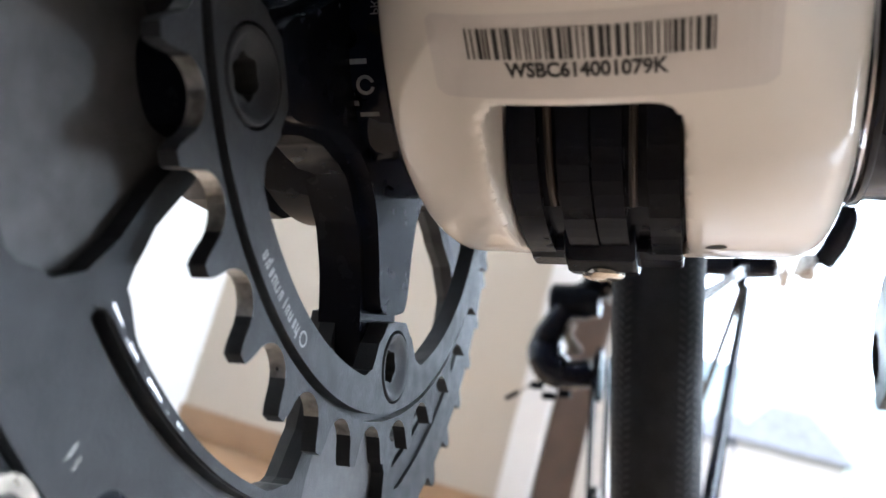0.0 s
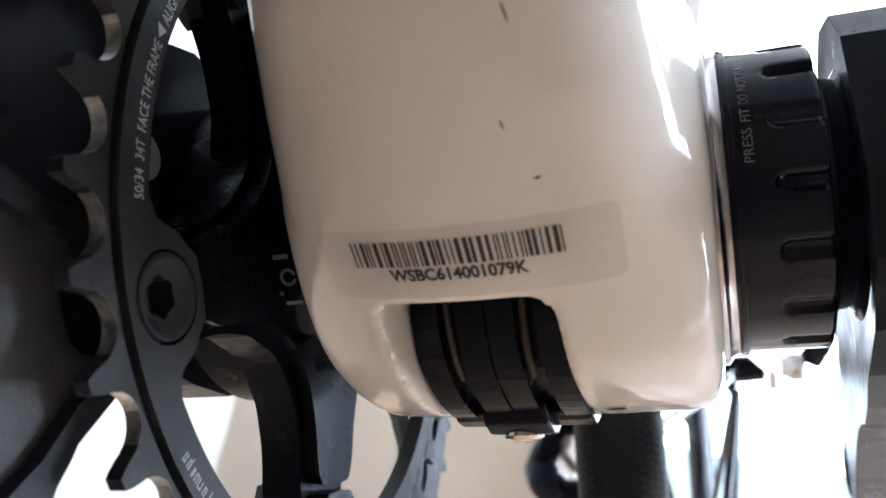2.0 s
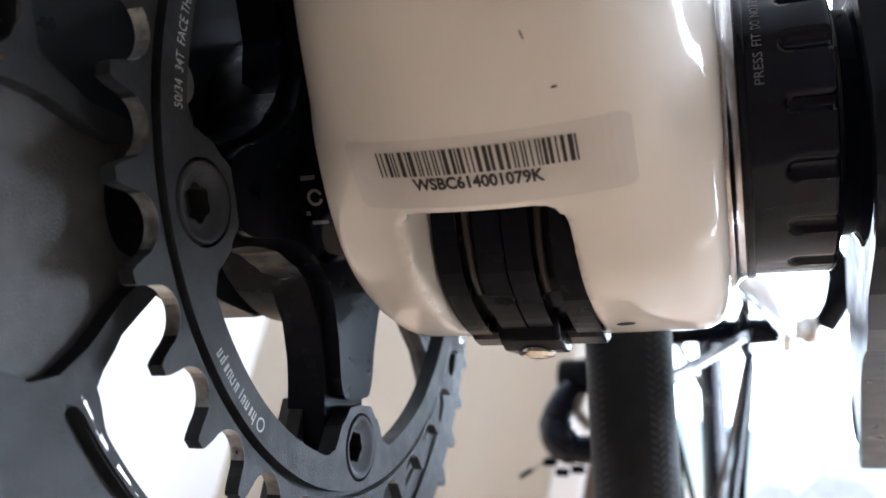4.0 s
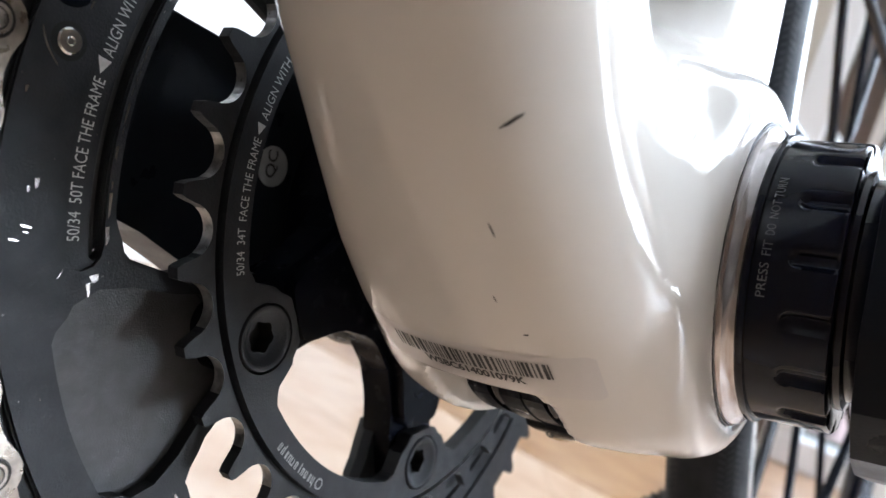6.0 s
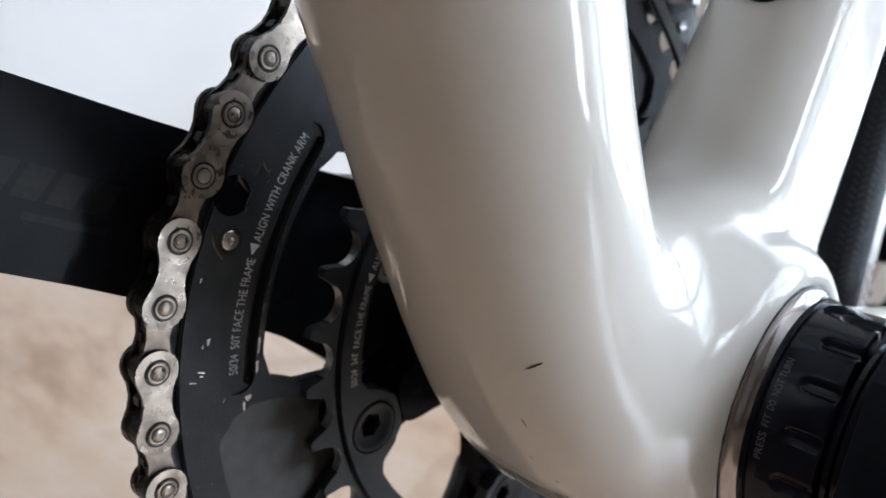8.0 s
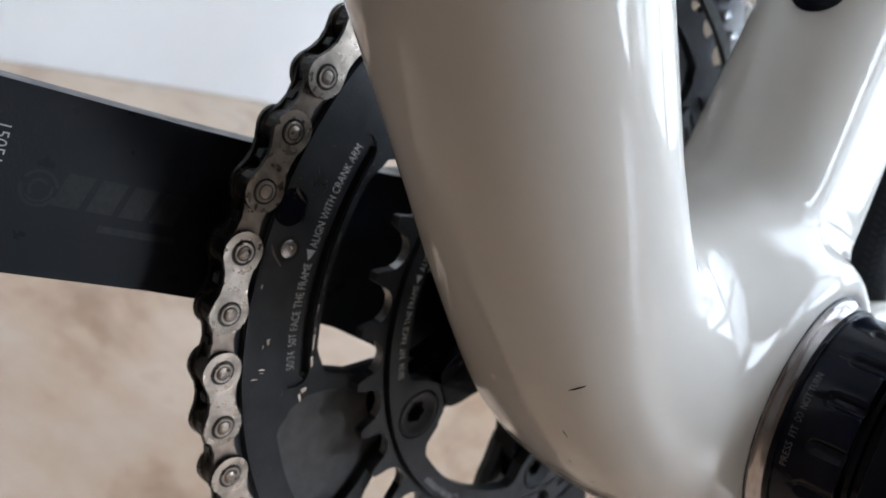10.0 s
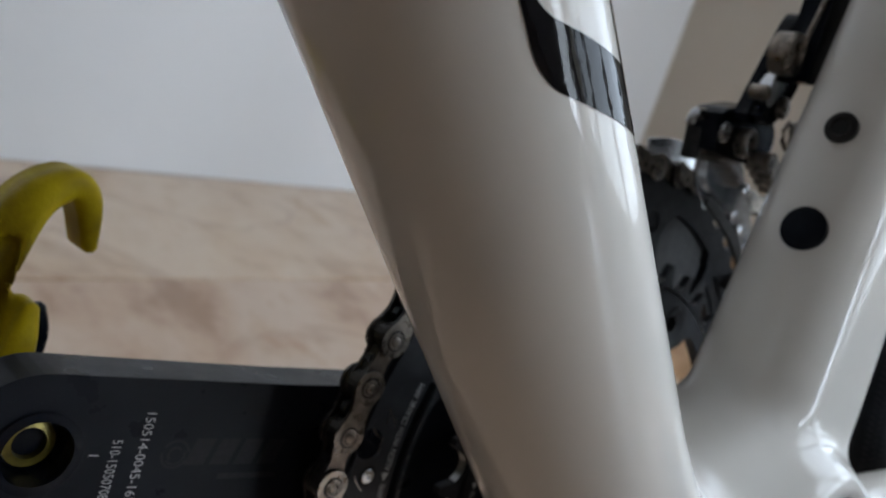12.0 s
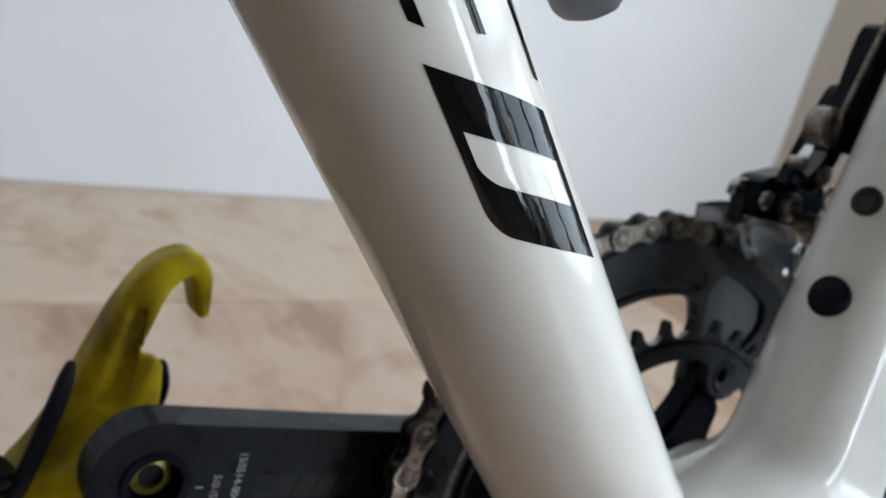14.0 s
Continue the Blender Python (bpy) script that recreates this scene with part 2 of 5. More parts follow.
def box(bm, x0, y0, z0, x1, y1, z1, mat=0):
    vs = [bm.verts.new(p) for p in itertools.product((x0, x1), (y0, y1), (z0, z1))]
    for f in ((0, 1, 3, 2), (4, 6, 7, 5), (0, 4, 5, 1), (2, 3, 7, 6), (0, 2, 6, 4), (1, 5, 7, 3)):
        bm.faces.new([vs[i] for i in f]).material_index = mat
    return vs


def plate(bm, loops, x0, x1, face=0, side=0, mm=0.001):
    """A plate in the y-z plane between x0 and x1: the first loop is its outline, the rest are holes. mm."""
    caps = []
    for x in (x0, x1):
        edges, rings = [], []
        for loop in loops:
            vs = [bm.verts.new((x * mm, y * mm, z * mm)) for y, z in loop]
            edges += [bm.edges.new((vs[i], vs[(i + 1) % len(vs)])) for i in range(len(vs))]
            rings.append(vs)
        caps.append(rings)
        flat = [[Vector((y, z, 0)) for y, z in loop] for loop in loops]
        every = [v for ring in rings for v in ring]
        for tri in geometry.tessellate_polygon(flat):
            try:
                bm.faces.new([every[i] for i in tri]).material_index = face
            except ValueError:
                pass
    for a, b in zip(*caps):
        for i in range(len(a)):
            j = (i + 1) % len(a)
            bm.faces.new((a[i], a[j], b[j], b[i])).material_index = side


def ring_pts(r, n=48, y=0.0, z=0.0, start=0.0):
    return [(y + r * math.cos(2 * math.pi * i / n + start), z + r * math.sin(2 * math.pi * i / n + start)) for i in range(n)]


def polar(r, a):
    """Point of the chainring plane: a in degrees from the front, downwards."""
    return (-r * math.cos(radians(a)), -r * math.sin(radians(a)))


def lathe(bm, profile, n=64, y=0.0, z=0.0, mm=0.001, mat=0):
    """Revolves (x, r) pairs about the x axis through y, z. mm."""
    rows = [[bm.verts.new((x * mm, (y + r * math.cos(2 * math.pi * i / n)) * mm, (z + r * math.sin(2 * math.pi * i / n)) * mm)) for i in range(n)] for x, r in profile]
    for a, b in zip(rows, rows[1:]):
        for i in range(n):
            j = (i + 1) % n
            bm.faces.new((a[i], a[j], b[j], b[i])).material_index = mat
    for row in (rows[0], rows[-1]):
        bm.faces.new(row).material_index = mat


def tube(bm, pts, radii, n=12, mat=0, mm=0.001, flat=1.0):
    """A tube along points with a radius at each. mm."""
    rows = []
    pts = [Vector(p) for p in pts]
    up = Vector((0.13, 0.21, 0.97))
    for i, p in enumerate(pts):
        d = (pts[min(i + 1, len(pts) - 1)] - pts[max(i - 1, 0)]).normalized()
        u = d.cross(up).normalized()
        v = d.cross(u).normalized()
        r = radii[i] if isinstance(radii, (list, tuple)) else radii
        rows.append([bm.verts.new((p + u * r * math.cos(2 * math.pi * k / n) + v * r * flat * math.sin(2 * math.pi * k / n)) * mm) for k in range(n)])
    for a, b in zip(rows, rows[1:]):
        for i in range(n):
            j = (i + 1) % n
            bm.faces.new((a[i], a[j], b[j], b[i])).material_index = mat
    bm.faces.new(rows[0]).material_index = mat
    bm.faces.new(rows[-1]).material_index = mat


def smooth_line(pts, n):
    """Points along a Catmull-Rom curve through pts."""
    pts = [Vector(p) for p in pts]
    out = []
    for i in range(len(pts) - 1):
        p0, p1, p2, p3 = pts[max(i - 1, 0)], pts[i], pts[i + 1], pts[min(i + 2, len(pts) - 1)]
        for k in range(n):
            t = k / n
            out.append(0.5 * (2 * p1 + (p2 - p0) * t + (2 * p0 - 5 * p1 + 4 * p2 - p3) * t * t + (3 * p1 - p0 - 3 * p2 + p3) * t ** 3))
    return out + [pts[-1]]


def letters(text, size, bold=0.012):
    """Flat lettering as (vertices, faces) from the built-in font, its baseline along x from 0."""
    cu = bpy.data.curves.new("letters", "FONT")
    cu.body, cu.size, cu.resolution_u, cu.offset = text, size, 3, bold * size
    ob = bpy.data.objects.new("letters", cu)
    me = bpy.data.meshes.new_from_object(ob)
    vs, fs = [tuple(v.co) for v in me.vertices], [tuple(p.vertices) for p in me.polygons]
    bpy.data.objects.remove(ob)
    bpy.data.curves.remove(cu)
    bpy.data.meshes.remove(me)
    return vs, fs


def print_on(name, shapes, where, mat, parent, label=""):
    """Thin print: shapes of (vertices, faces) in print coordinates, laid on a surface by where(u, v)."""
    bm = bmesh.new()
    for vs, fs in shapes:
        made = [bm.verts.new(where(v[0], v[1])) for v in vs]
        for f in fs:
            try:
                bm.faces.new([made[i] for i in f])
            except ValueError:
                pass
    return finish(name, bm, mat, parent, label)


def bar(u0, v0, u1, v1, n=1):
    vs = [(u0 + (u1 - u0) * i / n, v) for i in range(n + 1) for v in (v0, v1)]
    return vs, [(2 * i, 2 * i + 1, 2 * i + 3, 2 * i + 2) for i in range(n)]


# ---------------------------------------------------------------- the room
def wall(name, pieces, mat, label):
    bm = bmesh.new()
    for p in pieces:
        box(bm, *p)
    return tagged(finish(name, bm, mat), label, "wall", kind="structure")


T = 0.2
wall("wall_west", [(ROOM_W - T, ROOM_S, 0, ROOM_W, ROOM_N + T, ROOM_H)], WALLP, "smooth white painted wall beside the tiled floor")
wall("wall_south", [(ROOM_W - T, ROOM_S - T, 0, ROOM_E + T, ROOM_S, ROOM_H)], SHADE, "plain unseen wall closing the room, dark brown in place of shade")
wall("wall_north", [(ROOM_W, ROOM_N, 0, DOOR_W, ROOM_N + T, ROOM_H), (DOOR_E, ROOM_N, 0, ROOM_E, ROOM_N + T, ROOM_H),
                    (DOOR_W, ROOM_N, DOOR_H, DOOR_E, ROOM_N + T, ROOM_H)], CREAM, "cream painted wall with a balcony door opening")
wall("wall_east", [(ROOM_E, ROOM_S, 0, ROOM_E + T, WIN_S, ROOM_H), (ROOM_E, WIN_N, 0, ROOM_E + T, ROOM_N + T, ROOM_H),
                   (ROOM_E, WIN_S, 0, ROOM_E + T, WIN_N, WIN_B), (ROOM_E, WIN_S, WIN_T, ROOM_E + T, WIN_N, ROOM_H)], ROOMW, "plain unseen wall with a tall window, coloured dark to cut fill light")
bm = bmesh.new()
box(bm, ROOM_W - T, ROOM_S - T, ROOM_H, ROOM_E + T, ROOM_N + T, ROOM_H + 0.15)
tagged(finish("ceiling", bm, CEIL), "plain white ceiling", "ceiling", kind="structure")
bm = bmesh.new()
box(bm, ROOM_W - T, ROOM_S - T, -0.15, ROOM_E + T, ROOM_N + T, -0.003)
floor_ob = tagged(finish("floor", bm, GROUT), "polished beige marble floor tiles, brown ones to the north, unseen ones darkened to cut bounce light", "floor", kind="structure")


TILE_X, TILE_Y, JOINT = 0.80, 1.00, 0.004


def tile_mesh(w, h, stone):
    bm = bmesh.new()
    z = 0.0
    lo = [bm.verts.new((x * w / 2, y * h / 2, -0.012)) for x, y in ((-1, -1), (1, -1), (1, 1), (-1, 1))]
    mi = [bm.verts.new((x * w / 2, y * h / 2, -0.0012)) for x, y in ((-1, -1), (1, -1), (1, 1), (-1, 1))]
    hi = [bm.verts.new((x * (w / 2 - 0.0015), y * (h / 2 - 0.0015), z)) for x, y in ((-1, -1), (1, -1), (1, 1), (-1, 1))]
    for a, b in ((lo, mi), (mi, hi)):
        for i in range(4):
            bm.faces.new((a[i], a[(i + 1) % 4], b[(i + 1) % 4], b[i]))
    bm.faces.new(hi)
    me = bpy.data.meshes.new("tile")
    bm.to_mesh(me)
    bm.free()
    me.materials.append(stone)
    return me


tile_meshes = {}
x = -0.715 - TILE_X
while x < ROOM_E:
    y = -0.22 - 2 * TILE_Y
    while y < ROOM_N:
        x0, x1, y0, y1 = max(x, ROOM_W), min(x + TILE_X, ROOM_E), max(y, ROOM_S), min(y + TILE_Y, ROOM_N + 0.1)
        if x1 - x0 > 0.02 and y1 - y0 > 0.02:
            # tiles far east or south are out of view and darkened against bounce
            size = (round(x1 - x0 - JOINT, 4), round(y1 - y0 - JOINT, 4), MARBLE_SHADE if x > 0.5 or y < -1.0 else MARBLE_BROWN if y > 0.5 else MARBLE_PALE if x < -0.8 else MARBLE)
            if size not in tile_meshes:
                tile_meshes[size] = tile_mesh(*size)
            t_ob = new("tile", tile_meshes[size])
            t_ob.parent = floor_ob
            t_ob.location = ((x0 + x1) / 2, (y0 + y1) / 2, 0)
        y += TILE_Y
    x += TILE_X


def window(name, m, w, h, cuts, label):
    """A frame with upright bars and glass in its local x-z plane, its foot at the origin."""
    base = tagged(new(name), label, "window", kind="structure")
    base.matrix_world = m
    fr, d = 0.055, 0.06
    for nm, b in (("sill", (0, -d, 0, w, d, fr)), ("head", (0, -d, h - fr, w, d, h)), ("jamb", (0, -d, fr, fr, d, h - fr)), ("jamb", (w - fr, -d, fr, w, d, h - fr))):
        bm = bmesh.new()
        box(bm, *b)
        part(nm, bm, FRAMEW, base, bevel=0.004)
    edges, panes = [fr, *cuts, w - fr], len(cuts) + 1
    for i in range(panes):
        x0, x1 = edges[i], edges[i + 1]
        if i:
            bm = bmesh.new()
            box(bm, x0 - 0.045, -d + 0.01, fr, x0 + 0.045, d - 0.01, h - fr)
            part("mullion", bm, FRAMEW, base, bevel=0.004)
        bm = bmesh.new()
        x0, x1 = x0 + (0.045 if i else 0), x1 - (0.045 if i < panes - 1 else 0)
        mid = 1.0
        box(bm, x0, -0.003, fr, x1, 0.003, mid - 0.04)
        part("pane", bm, GLASS, base).visible_shadow = False
        bm = bmesh.new()
        box(bm, x0, -0.003, mid + 0.04, x1, 0.003, h - fr)
        part("pane", bm, GLASS, base).visible_shadow = False
        bm = bmesh.new()
        box(bm, x0, -d + 0.012, mid - 0.04, x1, d - 0.012, mid + 0.04)
        part("transom", bm, FRAMEW, base, bevel=0.004)
    return base


window("window_1", pose(DOOR_W, ROOM_N + 0.07, 0), DOOR_E - DOOR_W, DOOR_H, (0.82, 1.66), "white framed glazed balcony door letting daylight in")
window("window_2", pose(ROOM_E + 0.07, WIN_S, WIN_B, 0, 0, 90), WIN_N - WIN_S, WIN_T - WIN_B, (), "white framed tall window")
bm = bmesh.new()
box(bm, -0.34, ROOM_N - 0.02, 0, -0.277, ROOM_N, DOOR_H + 0.07)
tagged(finish("trim", bm, FRAMEW, bevel=0.004), "white painted door casing on the wall", "trim", kind="structure")
bm = bmesh.new()
box(bm, -0.273, ROOM_N - 0.012, 0, DOOR_W + 0.006, ROOM_N, DOOR_H)
tagged(finish("door_reveal", bm, WOOD, bevel=0.002), "dark brown strip beside the white casing", "trim", kind="structure")

bm = bmesh.new()
box(bm, ROOM_W + 0.002, ROOM_N - 0.014, 0.001, -0.342, ROOM_N, 0.062)
tagged(finish("baseboard", bm, SKIRT, bevel=0.002), "tan marble skirting along the cream wall", "baseboard", kind="structure")

# outside: ground to the horizon and a far house
bm = bmesh.new()
box(bm, -400, ROOM_N + 1.6, -6.2, 400, 900, -6.0)
tagged(finish("ground", bm, GROUND), "distant ground below the balcony", "ground", kind="structure")


def far_house(x, y, w, d, eave, ridge):
    base = tagged(new("house"), "distant house with a hipped grey roof", "house", group="houses outside")
    base.location = (x, y, -6)
    bm = bmesh.new()
    box(bm, -w / 2, -d / 2, 0, w / 2, d / 2, eave)
    part("wall", bm, HOUSE, base)
    bm = bmesh.new()
    o = 0.6
    vs = [bm.verts.new(p) for p in ((-w / 2 - o, -d / 2 - o, eave), (w / 2 + o, -d / 2 - o, eave), (w / 2 + o, d / 2 + o, eave), (-w / 2 - o, d / 2 + o, eave), (-w / 5, 0, ridge), (w / 5, 0, ridge))]
    for f in ((0, 1, 5, 4), (1, 2, 5), (2, 3, 4, 5), (3, 0, 4), (0, 3, 2, 1)):
        bm.faces.new([vs[i] for i in f])
    part("roof", bm, ROOF, base, "grey hipped roof")
    for i in range(4):
        bm = bmesh.new()
        cx = -w / 2 + w * (i + 0.5) / 4
        box(bm, cx - 0.5, -d / 2 - 0.06, eave - 2.0, cx + 0.5, -d / 2 + 0.05, eave - 0.8)
        part("window", bm, FAR_PANE, base)
    return base


def apartment_block(x, y, w, d, storeys):
    """A far block: pale pink storeys between white slabs, over a dark ground floor with a red awning."""
    base = tagged(new("apartment_building"), "distant pale pink apartment building with white balcony slabs", "building")
    base.location = (x, y, -6)
    bm = bmesh.new()
    box(bm, -w / 2, -d / 2, 0, w / 2, d / 2, 3.0 + 2.9 * storeys)
    part("wall", bm, BLOCK, base)
    for k in range(storeys + 1):
        bm = bmesh.new()
        z = 2.9 + 2.9 * k
        box(bm, -w / 2 - 0.3, -d / 2 - 0.8, z, w / 2 + 0.3, d / 2 + 0.3, z + 0.75)
        part("balcony_slab", bm, HOUSE, base)
    for k in range(storeys):
        for i in range(6):
            bm = bmesh.new()
            cx, z = -w / 2 + w * (i + 0.5) / 6, 4.1 + 2.9 * k
            box(bm, cx - 0.55, -d / 2 - 0.05, z, cx + 0.55, -d / 2 + 0.1, z + 1.3)
            part("window", bm, FAR_PANE, base)
    for i in range(5):
        bm = bmesh.new()
        cx = -w / 2 + w * (i + 0.5) / 5
        box(bm, cx - 1.0, -d / 2 - 0.06, 0.2, cx + 1.0, -d / 2 + 0.1, 2.5)
        part("shop_front", bm, SHOP, base)
    bm = bmesh.new()
    box(bm, -w / 6, -d / 2 - 1.0, 1.5, w / 5, -d / 2 - 0.07, 2.1)
    part("awning", bm, RED, base, "faded red awning")


far_house(4.6, 60, 6.0, 9, 9.6, 12.6)
far_house(1.2, 84, 5, 8, 10.6, 13.4)
far_house(19, 76, 11, 9, 8.2, 10.6)
apartment_block(-9.5, 62, 17, 9, 2)

# ---------------------------------------------------------------- the bicycle
# Built upright about its crank axis (x to its left, y to its rear, z up, millimetres), then leant over as it stands.
BIKE = pose(0, 0, 0.261, 0, -10, 0)
bike = tagged(new("bicycle"), "white road bicycle with black cranks, leaning on the tiled floor", "bicycle")
bike.matrix_world = BIKE

DT_C, DT_ANG = -64.5, radians(126.2)
DT_AX, DT_PE = (math.cos(DT_ANG), math.sin(DT_ANG)), (-math.sin(DT_ANG), math.cos(DT_ANG))


def smin(a, b, k):
    h = np.clip(0.5 + 0.5 * (b - a) / k, 0, 1)
    return b + (a - b) * h - k * h * (1 - h)


def spine_field(Y, Z, pts, vals):
    """Nearest point of a curve in the plane x = 0: the signed offset across it and the values carried along it."""
    best = np.full(Y.shape, 1e9)
    off, along = np.zeros(Y.shape), [np.zeros(Y.shape) for _ in vals[0]]
    beyond = np.zeros(Y.shape)
    for i in range(len(pts) - 1):
        (y0, z0), (y1, z1) = pts[i], pts[i + 1]
        dy, dz = y1 - y0, z1 - z0
        l2 = dy * dy + dz * dz
        raw = ((Y - y0) * dy + (Z - z0) * dz) / l2
        t = np.clip(raw, 0, 1)
        d2 = (Y - y0 - t * dy) ** 2 + (Z - z0 - t * dz) ** 2
        near = d2 < best
        best = np.where(near, d2, best)
        sgn = np.sign((Y - y0) * -dz + (Z - z0) * dy)
        off = np.where(near, sgn * np.sqrt(d2), off)
        for k in range(len(along)):
            along[k] = np.where(near, vals[i][k] + (vals[i + 1][k] - vals[i][k]) * t, along[k])
    return off, along


def oval(x, v, a, b):
    k0 = np.sqrt((x / a) ** 2 + (v / b) ** 2) + 1e-9
    k1 = np.sqrt((x / a ** 2) ** 2 + (v / b ** 2) ** 2) + 1e-9
    return k0 * (k0 - 1) / k1


def rbox(x, v, a, b, r):
    qx, qv = np.abs(x) - a + r, np.abs(v) - b + r
    return np.hypot(np.maximum(qx, 0), np.maximum(qv, 0)) + np.minimum(np.maximum(qx, qv), 0) - r


def capsule(X, Y, Z, p, q, r0, r1):
    d = [q[i] - p[i] for i in range(3)]
    t = np.clip(((X - p[0]) * d[0] + (Y - p[1]) * d[1] + (Z - p[2]) * d[2]) / sum(c * c for c in d), 0, 1)
    return np.sqrt((X - p[0] - t * d[0]) ** 2 + (Y - p[1] - t * d[1]) ** 2 + (Z - p[2] - t * d[2]) ** 2) - (r0 + (r1 - r0) * t)


def dt_at(s, off=0.0):
    return (s * DT_AX[0] - off * DT_PE[0], DT_C + s * DT_AX[1] - off * DT_PE[1])


# stations of the down tube: distance along its axis, how far it bends back to the shell, half width, half height
DT_STATIONS = ((52, 16.0, 31.0, 21.0), (66, 9.5, 30.0, 20.5), (82, 4.5, 27.5, 20.3), (100, 1.6, 25.6, 20.4), (125, 0.2, 25.4, 20.5), (160, 0.0, 25.8, 20.6),
               (250, 0.0, 27.0, 20.9), (400, 0.0, 29.0, 21.5), (600, 0.0, 31.0, 22.0))


def frame_field(X, Y, Z):
    """Signed distance of the frame: shell, down tube, seat tube and chainstays, run into each other."""
    Y2, Z2 = Y[0], Z[0]
    line = smooth_line([(*dt_at(s, o), a) for s, o, a, _ in DT_STATIONS], 6)
    line_b = smooth_line([(*dt_at(s, o), b) for s, o, _, b in DT_STATIONS], 6)
    flat = [0.55 * max(0.0, 1 - max(0, i - 12) / 14) for i in range(len(line))]
    off, (a, b, w) = spine_field(Y2, Z2, [(p[0], p[1]) for p in line], [(p[2], q[2], f) for p, q, f in zip(line, line_b, flat)])
    down = (1 - w)[None] * oval(X, off[None], a[None], b[None]) + w[None] * rbox(X, off[None], a[None], b[None], 15.0)
    tilt = radians(73.2)
    c, s = math.cos(tilt), math.sin(tilt)
    # seat tube: rounded box, wider towards the tyre low down
    st = [(-4 + k * c + 5.5 * s, 6 + k * s - 5.5 * c) for k in (0, 50, 90, 150, 300, 600)]
    off, (front, rear, b) = spine_field(Y2, Z2, st, [(18, 23.5, 24), (17.2, 22, 23.2), (16.6, 20.2, 22.6), (16, 16.5, 22.2), (15.5, 14.5, 22), (15.5, 14.5, 22)])
    blend = np.clip(0.5 - 0.5 * off / b, 0, 1)
    seat = rbox(X, off[None], (front + (rear - front) * blend)[None], b[None], 15.0)
    # web between the tubes over the shell
    web = rbox(X, np.hypot(Y2 + 17, Z2 - 13)[None], 27.0, 27.0, 24.0)
    seat = smin(seat, web, 14.0)
    r = np.hypot(Y2, Z2)[None]
    shell = rbox(X, r, 30.9, 34.0, 6.5)
    ax = np.abs(X)
    stay = np.minimum(capsule(ax, Y, Z, (14, 16, 4), (29, 80, 12), 14, 10.5), capsule(ax, Y, Z, (30, 80, 12), (58, 395, 66), 9.5, 7))
    d = smin(down, seat, 20.0)
    d = smin(d, shell, 11.0)
    d = smin(d, stay, 14.0)
    # seats of the bearing cups
    d = -smin(-d, np.maximum(r - 38.0, 30.8 - ax), 2.0)
    d = np.maximum(d, -np.maximum(r - 27.3, 29.2 - ax))
    # opening for the cable guide underneath
    u = (Y2 * 0.92 - Z2 * 0.39 + 0.0)[None]
    w = (-Y2 * 0.39 - Z2 * 0.92)[None]
    cut = np.maximum(rbox(X + 2.6, u + 3.4, 12.4, 19.4, 4.5), 27.0 - w)
    d = np.maximum(d, -cut)
    return d


